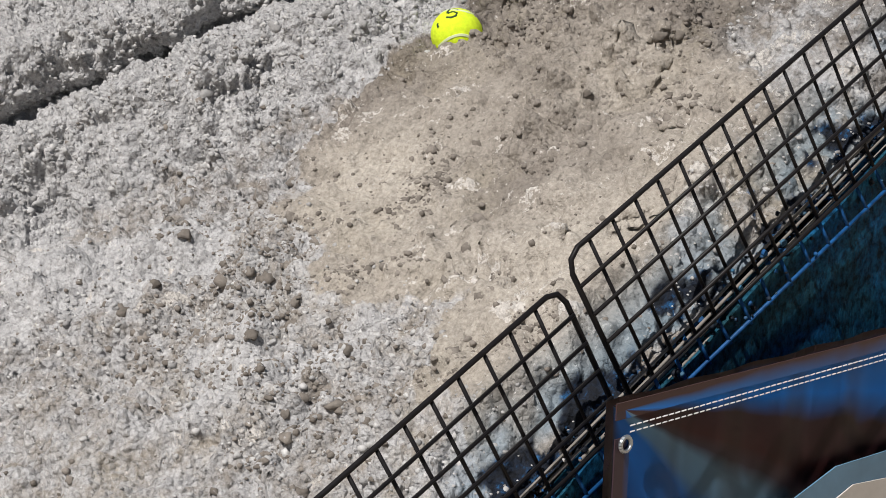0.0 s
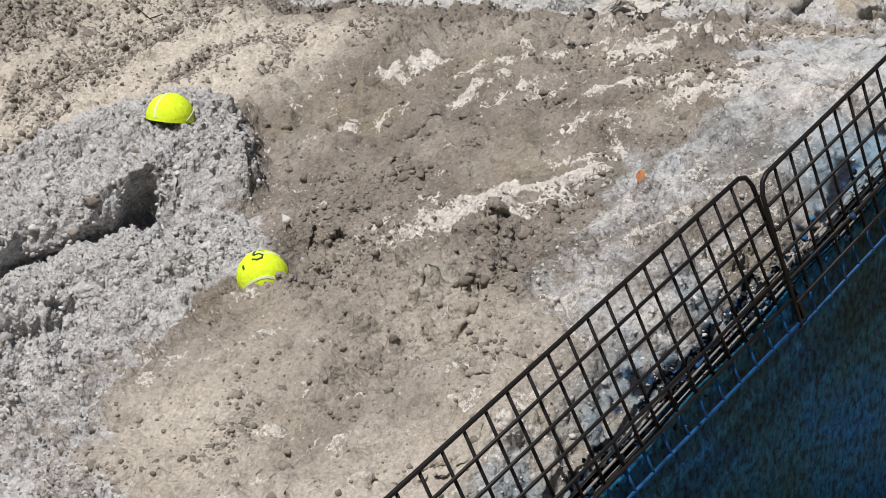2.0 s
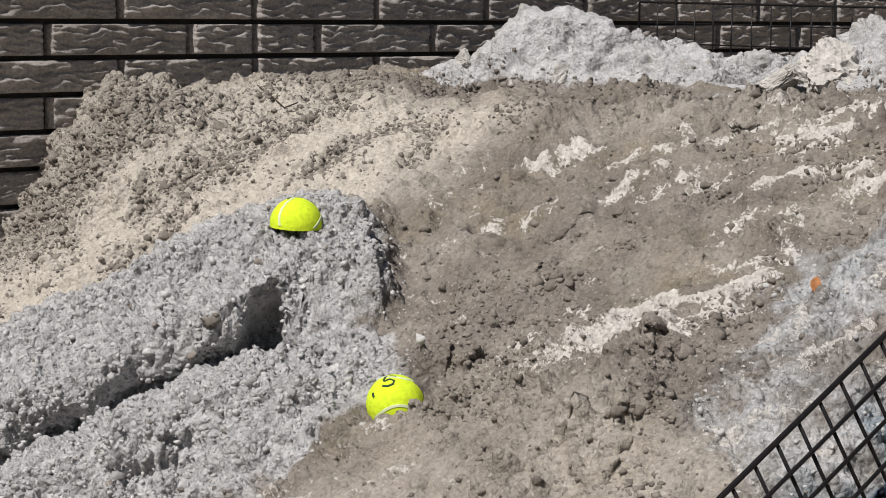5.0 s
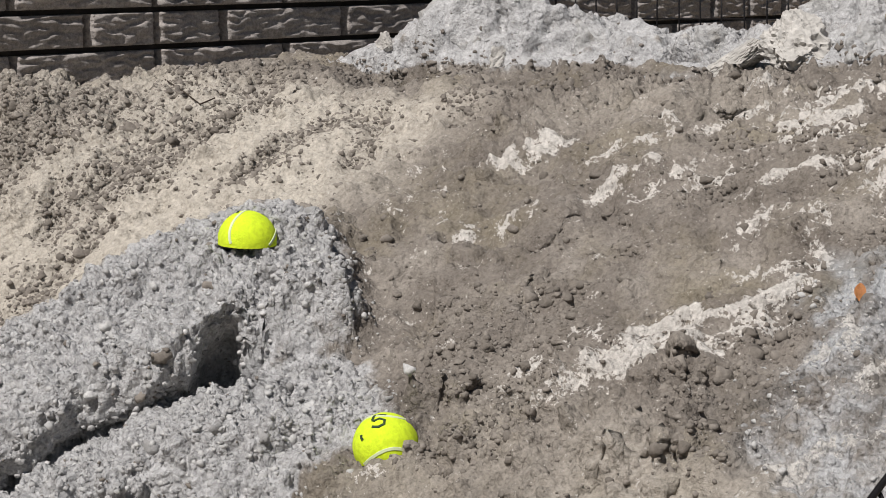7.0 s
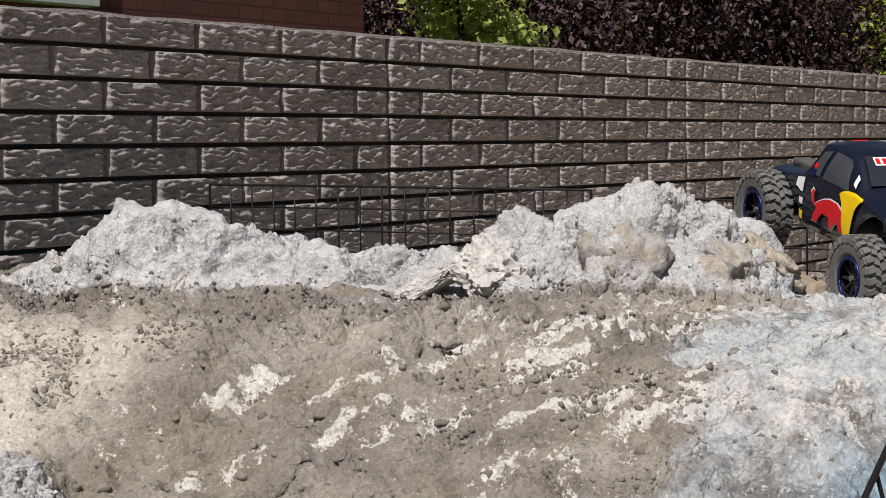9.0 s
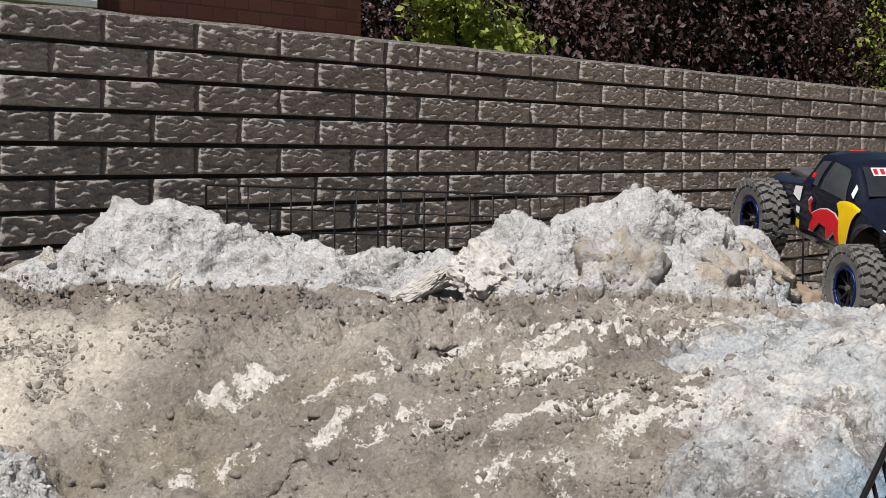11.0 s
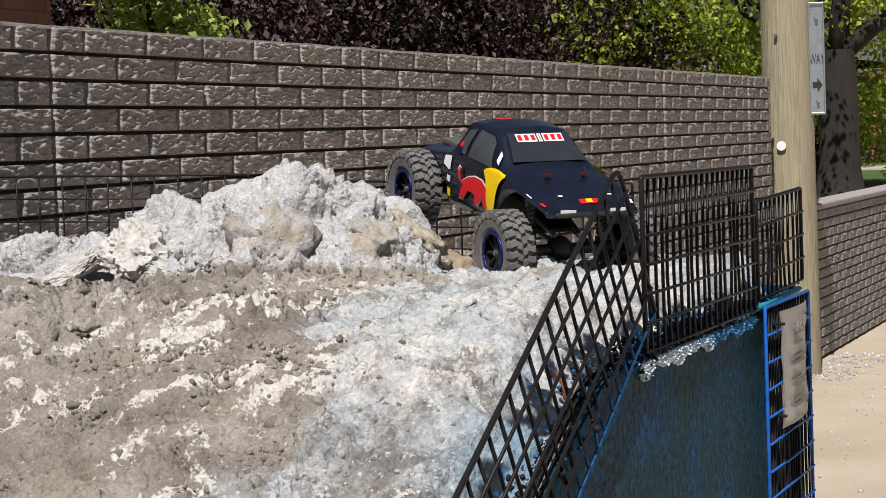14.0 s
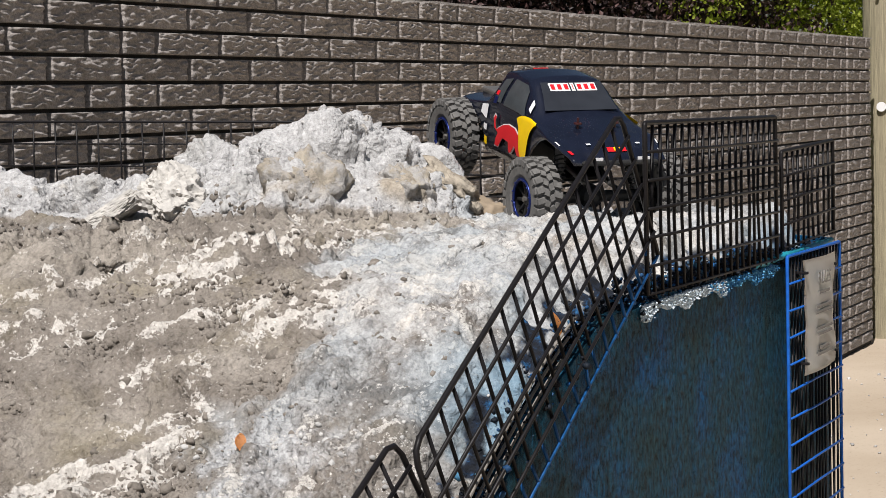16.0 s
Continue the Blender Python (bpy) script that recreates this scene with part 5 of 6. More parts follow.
def build_wheel():
    wheel = empty("wheel")
    bm = bmesh.new()
    prof = [(0.030, 0.019), (0.036, 0.023), (0.046, 0.0245), (0.053, 0.0235), (0.0558, 0.020), (0.0565, 0.010), (0.0565, 0.0)]
    prof = prof + [(r, -w) for r, w in prof[-2::-1]]
    n = 48
    rings = [[bm.verts.new((r * math.cos(2 * math.pi * k / n), w, r * math.sin(2 * math.pi * k / n))) for r, w in prof] for k in range(n)]
    for k in range(n):
        for i in range(len(prof) - 1):
            bm.faces.new((rings[k][i], rings[k][i + 1], rings[(k + 1) % n][i + 1], rings[(k + 1) % n][i]))
    lugs = 25
    for k in range(lugs):
        for row, (y, wide, turn, shift) in enumerate(((0.0165, 0.015, 12, 0.0), (-0.0165, 0.015, -12, 0.5), (0.0045, 0.010, -20, 0.25), (-0.0045, 0.010, 20, 0.75))):
            a = 2 * math.pi * (k + shift) / lugs
            m = Matrix.Rotation(-a, 4, "Y") @ Matrix.Translation((0.0575, y, 0)) @ Matrix.Rotation(radians(turn), 4, "X") @ Matrix.Diagonal((0.0066, wide, 0.0088, 1))
            r = bmesh.ops.create_cube(bm, size=1.0, matrix=m)
            for v in r["verts"]:
                if Vector((v.co.x, v.co.z)).length > 0.0585:
                    c = Matrix.Rotation(-a, 4, "Y") @ Vector((0.058, y, 0))
                    v.co = c + (v.co - c) * 0.88
        for side in (1, -1):
            a = 2 * math.pi * (k + (0.0 if side > 0 else 0.5)) / lugs
            bmesh.ops.create_cube(bm, size=1.0, matrix=Matrix.Rotation(-a, 4, "Y") @ Matrix.Translation((0.0535, side * 0.0242, 0)) @ Matrix.Diagonal((0.0075, 0.0036, 0.009, 1)))
    bmesh.ops.recalc_face_normals(bm, faces=bm.faces)
    part("tyre", bm, RUBBER, wheel, "dusty black tyre with chunky lugs")
    bm = bmesh.new()
    for y0, y1 in ((0.0135, 0.0205), (-0.0205, -0.0135)):
        bmesh.ops.create_cone(bm, cap_ends=False, segments=36, radius1=0.0302, radius2=0.0302, depth=0.042, matrix=Matrix.Rotation(math.pi / 2, 4, "X"))
    for k in range(10):
        a = 2 * math.pi * k / 10
        rod(bm, (0.006 * math.cos(a), 0.010, 0.006 * math.sin(a)), (0.029 * math.cos(a + 0.12), 0.012, 0.029 * math.sin(a + 0.12)), 0.0026, 6)
    rod(bm, (0, -0.012, 0), (0, 0.013, 0), 0.0085, 16)
    bmesh.ops.create_cone(bm, cap_ends=True, segments=30, radius1=0.029, radius2=0.029, depth=0.002, matrix=Matrix.Translation((0, -0.004, 0)) @ Matrix.Rotation(math.pi / 2, 4, "X"))
    part("rim", bm, PLASTIC, wheel, "black spoked rim")
    bm = bmesh.new()
    ring = [Vector((0.0285 * math.cos(2 * math.pi * k / 40), 0.0205, 0.0285 * math.sin(2 * math.pi * k / 40))) for k in range(41)]
    tube(bm, ring, 0.0026, 8)
    for k in range(12):
        a = 2 * math.pi * k / 12
        rod(bm, (0.0285 * math.cos(a), 0.0215, 0.0285 * math.sin(a)), (0.0285 * math.cos(a), 0.0245, 0.0285 * math.sin(a)), 0.0013, 6)
    part("beadlock_ring", bm, BLUE_METAL, wheel, "blue anodised ring", smooth=True)
    rod(bm := bmesh.new(), (0, 0.012, 0), (0, 0.018, 0), 0.0042, 6)
    part("hub_nut", bm, GREY_METAL, wheel)
    return wheel


def coil(bm, a, b, r, turns, wire):
    a, b = Vector(a), Vector(b)
    d = (b - a).normalized()
    u = d.orthogonal().normalized()
    w = d.cross(u)
    pts = [a + (b - a) * k / (turns * 10) + r * (math.cos(k * 0.628) * u + math.sin(k * 0.628) * w) for k in range(turns * 10 + 1)]
    return tube(bm, pts, wire, 5)


def build_truck(where):
    truck = tagged(empty("crawler_truck"), "toy crawler truck, navy body with red and yellow decals, dusty tyres", "toy truck")
    # shell
    xs = sorted({round(-0.218 + 0.436 * i / 96, 5) for i in range(97)} | {0.218})
    vs = [0, 0.35, 0.7, 0.9, 1.0, 1.15, 1.5, 1.85, 2.0, 2.2, 2.5, 2.8, 3.0]
    bm = bmesh.new()
    rows = []
    for x in xs:
        left = [body_point(x, v) for v in vs]
        rows.append([bm.verts.new((p.x, -p.y, p.z)) for p in left[:0:-1]] + [bm.verts.new(p) for p in left])
    for a, b in zip(rows, rows[1:]):
        for k in range(len(a) - 1):
            bm.faces.new((a[k], b[k], b[k + 1], a[k + 1]))
    bm.faces.new(rows[0]), bm.faces.new(rows[-1][::-1])
    bmesh.ops.recalc_face_normals(bm, faces=bm.faces)
    bmesh.ops.solidify(bm, geom=bm.faces[:], thickness=0.0015)
    body = part("body", bm, PAINT, truck, "glossy navy-black truck shell", smooth=True)
    body.matrix_basis = Matrix.Translation((0, 0, 0.128)) @ Matrix.Rotation(radians(5.5), 4, "Y") @ Matrix.Translation((0, 0, -0.133))
    for side in (1, -1):
        shell_patch([(0.052, 1.20), (0.062, 1.88), (0.036, 1.88), (0.030, 1.16)], side, 0.0014, SIDE_GLASS, body, "side_window", steps=4)
        shell_patch([(0.020, 1.14), (0.026, 1.90), (-0.058, 1.90), (-0.036, 1.22), (-0.026, 1.14)], side, 0.0014, SIDE_GLASS, body, "side_window", steps=4)
        # decals: yellow wedge, white-edged red figure, small labels
        shell_patch([(-0.036, 2.04), (-0.056, 1.86), (-0.084, 1.62), (-0.104, 1.66), (-0.106, 1.96), (-0.088, 2.35), (-0.073, 2.9), (-0.060, 2.98), (-0.052, 2.6), (-0.046, 2.2)], side, 0.0034, DECAL_YELLOW, body, "yellow_wedge", steps=3)
        figure = [(0.036, 2.10), (0.040, 2.20), (0.034, 2.42), (0.026, 2.34), (0.010, 2.22), (-0.010, 2.14), (-0.034, 2.16), (-0.050, 2.30), (-0.052, 2.62), (-0.058, 2.86), (-0.046, 2.84), (-0.036, 2.62), (-0.022, 2.86), (-0.014, 2.88), (-0.012, 2.6), (0.010, 2.58), (0.026, 2.86), (0.040, 2.86), (0.036, 2.66), (0.028, 2.5), (0.042, 2.40), (0.048, 2.16), (0.042, 2.04)]
        figure = [(x, 2.16 + (v - 2.04) * 0.74) for x, v in figure]
        wide = [(x * 1.06 + 0.0005, 2.46 + (v - 2.46) * 1.10) for x, v in figure]
        shell_patch(wide, side, 0.0026, DECAL_WHITE, body, "figure_outline", steps=2)
        shell_patch(figure, side, 0.0038, DECAL_RED, body, "red_figure", steps=2)
        shell_patch([(-0.058, 1.12), (-0.066, 1.14), (-0.074, 1.50), (-0.064, 1.46)], side, 0.0046, DECAL_WHITE, body, "white_label")
        shell_patch([(0.058, 1.55), (0.060, 1.68), (0.050, 1.68), (0.049, 1.55)], side, 0.0020, DECAL_RED, body, "small_label")
        shell_patch([(0.060, 1.72), (0.062, 1.95), (0.050, 1.95), (0.049, 1.72)], side, 0.0020, BLUE_METAL, body, "small_label")
        shell_patch([(0.098, 2.0), (0.100, 2.3), (0.078, 2.3), (0.076, 2.0)], side, 0.0020, DECAL_WHITE, body, "white_label")
        shell_patch([(0.086, 2.42), (0.087, 2.55), (0.076, 2.55), (0.075, 2.42)], side, 0.0020, DECAL_WHITE, body, "small_label")
        shell_patch([(0.084, 2.68), (0.085, 2.85), (0.075, 2.85), (0.074, 2.68)], side, 0.0020, DECAL_YELLOW, body, "small_label")
        shell_patch([(-0.196, 1.45), (-0.196, 1.70), (-0.206, 1.70), (-0.206, 1.45)], side, 0.0018, DECAL_RED if side > 0 else DECAL_WHITE, body, "small_label", steps=2)
        shell_patch([(-0.168, 1.70), (-0.168, 1.90), (-0.180, 1.90), (-0.180, 1.70)], side, 0.0018, DECAL_WHITE, body, "small_label", steps=2)
        # front lamps, mirrors of the shell's corner
        part("front_lamp", box(bmesh.new(), 0.2185, 0.2215, side * 0.048 - 0.010, side * 0.048 + 0.010, 0.098, 0.118, 0.002), RED_LENS, body, "red lamp decal")
        part("rear_label", box(bmesh.new(), -0.2205, -0.2185, side * 0.040 - 0.012, side * 0.040 + 0.012, 0.118, 0.123), DECAL_WHITE, body)
    # windscreen with its badge, top lamp, rear window
    def across(points, mat, name, lift, label=""):
        bm = bmesh.new()
        verts = []
        for x, y in points:
            top = float(np.interp(x, *TOP))
            slope = (float(np.interp(x + 0.003, *TOP)) - float(np.interp(x - 0.003, *TOP))) / 0.006
            n = Vector((-slope, 0, 1)).normalized()
            verts.append(bm.verts.new(Vector((x, y, top)) + n * lift))
        f = bm.faces.new(verts)
        if f.normal.z < 0:
            f.normal_flip()
        bmesh.ops.triangulate(bm, faces=[f])
        return part(name, bm, mat, body, label)
    across([(0.0665, -0.050), (0.0665, 0.050), (0.083, 0.060), (0.083, -0.060)], DARK_GLASS, "windscreen", 0.0012)
    across([(0.071, -0.012), (0.069, 0.0), (0.071, 0.012), (0.077, 0.012), (0.079, 0.0), (0.077, -0.012)], DECAL_YELLOW, "badge_disc", 0.0018)
    for side in (1, -1):
        across([(0.071, side * 0.010), (0.069, side * 0.024), (0.074, side * 0.034), (0.079, side * 0.030), (0.077, side * 0.012)], DECAL_RED, "badge_figure", 0.0024)
        across([(-0.190, side * 0.036), (-0.190, side * 0.043), (-0.194, side * 0.043), (-0.194, side * 0.036)], DECAL_WHITE, "hood_label", 0.0015)
        bm = rod(bmesh.new(), (-0.135, side * 0.030, 0.140), (-0.135, side * 0.030, 0.165), 0.0020, 8)
        rod(bm, (-0.135, side * 0.030, 0.1555), (-0.135, side * 0.030, 0.1575), 0.0062, 14)
        part("body_post", bm, POST_RED, body, "dark red body post and washer")
        part("hood_post", rod(bmesh.new(), (0.100, side * 0.042, 0.150), (0.096, side * 0.042, 0.176), 0.0022, 8), CYAN, body, "cyan body clip post")
    across([(-0.039, -0.050), (-0.039, 0.050), (-0.062, 0.054), (-0.084, 0.060), (-0.084, -0.060), (-0.062, -0.054)], DARK_GLASS, "rear_window", 0.0012)
    # lettering of the windscreen as plain bars: white edge, red bars
    for k in range(7):
        y = 0.033 - 0.011 * k
        w = 0.0045 if k != 3 else 0.002
        across([(-0.041, y - w - 0.001), (-0.041, y + w + 0.001), (-0.0535, y + w + 0.001), (-0.0535, y - w - 0.001)], DECAL_WHITE, "bar_edge", 0.0018)
        across([(-0.0430, y - w + 0.0012), (-0.0430, y + w - 0.0012), (-0.0515, y + w - 0.0012), (-0.0515, y - w + 0.0012)], DECAL_RED, "red_bar", 0.0024)
    across([(-0.203, -0.014), (-0.203, 0.016), (-0.210, 0.016), (-0.210, -0.014)], DECAL_RED, "hood_label", 0.0015)
    across([(-0.204, -0.004), (-0.204, 0.006), (-0.209, 0.006), (-0.209, -0.004)], DECAL_YELLOW, "hood_label", 0.0022)
    part("roof_lamp", box(bmesh.new(), 0.063, 0.070, -0.013, 0.013, 0.197, 0.204, 0.0015), RED_LENS, body, "red roof lamp")
    bm = bmesh.new()
    for y in (-0.026, 0.026):
        box(bm, 0.108, 0.196, y - 0.016, y + 0.016, 0.144, 0.154, 0.003)
    part("hood_scoop", bm, GREY_METAL, body, "bare grey hood panel")
    # chassis
    bm = box(bmesh.new(), -0.115, 0.125, -0.034, 0.034, 0.070, 0.076, 0.002)
    box(bm, -0.10, 0.11, -0.038, -0.034, 0.074, 0.108, 0.001), box(bm, -0.10, 0.11, 0.034, 0.038, 0.074, 0.108, 0.001)
    box(bm, -0.05, 0.05, -0.026, 0.026, 0.076, 0.106, 0.004)
    part("chassis", bm, PLASTIC, truck, "dark flat chassis with side rails")
    part("front_bumper", box(bmesh.new(), 0.205, 0.222, -0.060, 0.060, 0.084, 0.096, 0.003), PLASTIC, truck)
    part("nose_bumper", box(bmesh.new(), -0.224, -0.214, -0.060, 0.060, 0.112, 0.119, 0.003), PLASTIC, body)
    for xc in (-WB / 2, WB / 2):
        bm = rod(bmesh.new(), (xc, -0.086, TR), (xc, 0.086, TR), 0.0085, 12)
        bmesh.ops.create_uvsphere(bm, u_segments=16, v_segments=10, radius=0.020, matrix=Matrix.Translation((xc, 0.012, TR)))
        for side in (1, -1):
            box(bm, xc - 0.011, xc + 0.011, side * 0.080 - 0.007, side * 0.080 + 0.007, TR - 0.014, TR + 0.014, 0.003)
        part("axle", bm, PLASTIC, truck, "black axle with round gear case", smooth=False)
        inner = 0.055 if xc > 0 else -0.055
        for side in (1, -1):
            part("lower_link", rod(bmesh.new(), (xc, side * 0.058, TR - 0.006), (inner, side * 0.030, 0.074), 0.0036, 8), GREY_METAL, truck)
            part("upper_link", rod(bmesh.new(), (xc, side * 0.020, TR + 0.020), (inner, side * 0.034, 0.098), 0.0034, 8), GREY_METAL, truck)
            a, b = Vector((xc - 0.004, side * 0.062, TR + 0.010)), Vector((xc * 0.80, side * 0.052, 0.128))
            bm = rod(bmesh.new(), a, a + (b - a) * 0.55, 0.0028, 8)
            rod(bm, a + (b - a) * 0.45, b, 0.0066, 12)
            shock = part("shock", bm, GREY_METAL, truck, "grey oil shock")
            part("spring", coil(bmesh.new(), a + (b - a) * 0.08, a + (b - a) * 0.85, 0.0085, 8, 0.0013), PLASTIC, shock, smooth=True)
    part("drive_shaft", rod(bmesh.new(), (-WB / 2, 0.012, TR + 0.004), (WB / 2, 0.012, TR + 0.004), 0.004, 8), GREY_METAL, truck)
    # wheels: front pair steered, rear pair steered the other way
    master = build_wheel()
    for k, (x, side, steer) in enumerate(((WB / 2, 1, 0), (WB / 2, -1, 0), (-WB / 2, 1, 0), (-WB / 2, -1, 0))):
        m = Matrix.Translation((x, side * TRACK / 2, TR)) @ Matrix.Rotation(radians(steer + (180 if side < 0 else 0)), 4, "Z") @ Matrix.Rotation(0.2 * k, 4, "Y") @ Matrix.Diagonal((1.02, 0.84, 1.02, 1))
        wheel = master if k == 0 else copy_thing(master, m)
        wheel.matrix_basis = m
        wheel.parent = truck
    truck.matrix_world = where
    return truck


build_truck(Matrix.Translation((0.275, -1.311, 1.184)) @ Matrix.Rotation(radians(46.5), 4, "Z") @ Matrix.Rotation(radians(-16.5), 4, "Y"))


# ---------------- pole, second wall, lawn, trees and houses ----------------
def build_pole():
    x, y, r = 8.62, -0.02, 0.146
    pole = tagged(empty("utility_pole", Matrix.Translation((x, y, 0))), "weathered wooden utility pole with a metal plate", "pole")
    bm = bmesh.new()
    n, rings = 40, []
    for k in range(31):
        z = 6.0 * k / 30
        rings.append([bm.verts.new(((r - 0.004 * z) * math.cos(2 * math.pi * i / n) * (1 + 0.012 * noise.noise((i * 0.9, z * 0.4, 3))), (r - 0.004 * z) * math.sin(2 * math.pi * i / n) * (1 + 0.012 * noise.noise((i * 0.9, z * 0.4, 9))), z)) for i in range(n)])
    for a, b in zip(rings, rings[1:]):
        for i in range(n):
            bm.faces.new((a[i], a[(i + 1) % n], b[(i + 1) % n], b[i]))
    part("shaft", bm, POLE, pole, smooth=True)
    m = Matrix.Rotation(radians(-72), 4, "Z")
    # plate seen nearly edge-on at the pole's side
    bm = box(bmesh.new(), -0.005, 0.005, -0.040, 0.040, 1.43, 2.03, 0.002)
    for y0, y1 in ((-0.042, -0.034), (0.034, 0.042)):
        box(bm, -0.016, 0.005, y0, y1, 1.43, 2.03, 0.002)
    box(bm, -0.016, 0.005, -0.042, 0.042, 1.425, 1.437, 0.002), box(bm, -0.016, 0.005, -0.042, 0.042, 2.022, 2.034, 0.002)
    plate = part("plate", bm, STEEL, pole, "bare metal plate with raised rim")
    plate.location, plate.rotation_euler = (-0.02, -0.168, 0), (0, 0, radians(18))
    for z in (1.50, 1.95):
        part("bolt", rod(bmesh.new(), (-0.030, 0, z), (-0.008, 0, z), 0.009, 8), STEEL, plate)
    font = bpy.data.curves.new("word", "FONT")
    font.body, font.size, font.align_x, font.extrude = "WAY", 0.034, "CENTER", 0.0004
    tmp = new("word", font)
    me = bpy.data.meshes.new_from_object(tmp.evaluated_get(bpy.context.evaluated_depsgraph_get()))
    bpy.data.objects.remove(tmp)
    me.materials.append(PLASTIC)
    for v in me.vertices:
        v.co.y *= 2.4
    word = new("lettering", me)
    word.parent, word.location, word.rotation_euler = plate, (-0.0062, 0, 1.70), (radians(90), 0, radians(-90))
    word["label"] = "black lettering that reads WAY"
    bm = bmesh.new()
    bm.faces.new([bm.verts.new((-0.0062, y, z)) for y, z in ((0.026, 1.602), (0.0, 1.602), (0.0, 1.625), (-0.028, 1.585), (0.0, 1.545), (0.0, 1.568), (0.026, 1.568))])
    part("arrow", bm, PLASTIC, plate, "black arrow")
    part("nail", rod(bmesh.new(), (-0.162, 0.028, 1.86), (-0.142, 0.028, 1.86), 0.010, 8), GREY_METAL, pole)
    rod(bm := bmesh.new(), (-0.158, 0.010, 1.262), (-0.148, 0.010, 1.262), 0.026, 16)
    part("sticker", bm, DECAL_WHITE, pole, "round white sticker")


build_pole()


def build_second_wall():
    bm = box(bmesh.new(), 8.80, 20.0, -0.020, 0.12, 0.0, 0.872)
    wall = tagged(obj("wall_low", bm, GROUT), "lower dark block retaining wall beyond the pole", "wall", kind="structure")
    vs, fs = [], []
    meshes = [brick_mesh(BW, 300 + k, False) for k in range(4)]
    rng = random.Random(9)
    for r in range(15):
        for i in range(40):
            x, z = 8.80 + (i + (0.5 if r % 2 else 0)) * BW + BW / 2, 0.872 - (r + 1) * BH
            me, at = rng.choice(meshes), len(vs)
            vs += [(v.co.x + x, v.co.y - 0.028, v.co.z + z + 0.004) for v in me.vertices]
            fs += [tuple(at + k for k in p.vertices) for p in me.polygons]
    tagged(from_arrays("brick_field", vs, fs, BRICK), kind="stuff").parent = wall
    part("coping", box(bmesh.new(), 8.79, 20.0, -0.05, 0.15, 0.874, 0.912, 0.012, 3), BRICK, wall, "rounded rough coping")


build_second_wall()


def grass_material():
    m, n, l, b = material("lawn_grass", 0.9)
    c = coords(n, l)
    f, g = noise_tex(n, l, c, 0.7, 5.0), noise_tex(n, l, c, 25.0, 5.0, 0.8)
    col = ramp(n, l, f, [(0.3, (0.055, 0.10, 0.016)), (0.7, (0.10, 0.17, 0.03))])
    l.new(mix(n, l, 1.0, col, ramp(n, l, g, [(0.3, (0.6, 0.6, 0.6)), (0.7, (1.2, 1.2, 1.2))]), "MULTIPLY"), b.inputs["Base Color"])
    bump(n, l, b, g, 0.8, 0.05)
    return m


GRASS = grass_material()
bm = box(bmesh.new(), -30.0, 58.0, 0.155, 58.0, -0.2, 0.80)
box(bm, 20.005, 58.0, -30.0, 0.150, -0.2, 0.80)
tagged(obj("lawn", bm, GRASS), "mown green lawn held behind the walls", "lawn", kind="structure")
bm = box(bmesh.new(), 23.0, 24.2, -20.0, 40.0, 0.79, 0.83, 0.01)
tagged(obj("path", bm, PAVE), "pale concrete garden path across the lawn", "path", kind="structure")
rng = np.random.default_rng(12)
chips = [(8.3 + 1.3 * rng.uniform(), -0.10 - 0.30 * rng.uniform() ** 2, 0.004, 0.004 + 0.014 * rng.uniform() ** 3) for _ in range(260)]
chips += [(3.5 + 6 * rng.uniform(), -0.1 - 1.6 * rng.uniform(), 0.003, 0.003 + 0.008 * rng.uniform() ** 3) for _ in range(350)]
scatter("grit", "pale stone chips and grit on the pavement", CRUMBS, chips, 6)


def leaf_material(name, dark, lite, through=0.25):
    m, n, l, b = material(name, 0.55)
    g = n.new("ShaderNodeNewGeometry")
    col = ramp(n, l, g.outputs["Random Per Island"], [(0.0, dark), (1.0, lite)])
    l.new(col, b.inputs["Base Color"])
    t = n.new("ShaderNodeBsdfTranslucent")
    l.new(col, t.inputs["Color"])
    s = n.new("ShaderNodeMixShader")
    s.inputs[0].default_value = through
    l.new(b.outputs[0], s.inputs[1]), l.new(t.outputs[0], s.inputs[2])
    l.new(s.outputs[0], n["Material Output"].inputs["Surface"])
    return m


PLUM = leaf_material("plum_leaf", (0.012, 0.007, 0.008), (0.120, 0.066, 0.062), 0.15)
MAPLE = leaf_material("maple_leaf", (0.19, 0.26, 0.02), (0.50, 0.56, 0.08), 0.5)
LIME = leaf_material("shrub_leaf", (0.17, 0.22, 0.035), (0.45, 0.50, 0.13), 0.4)
BARK = simple("dark_bark", (0.020, 0.016, 0.013), 0.95, vary=0.2, scale=1.0, relief=0.9, depth=0.02, stretch=(14, 14, 3))


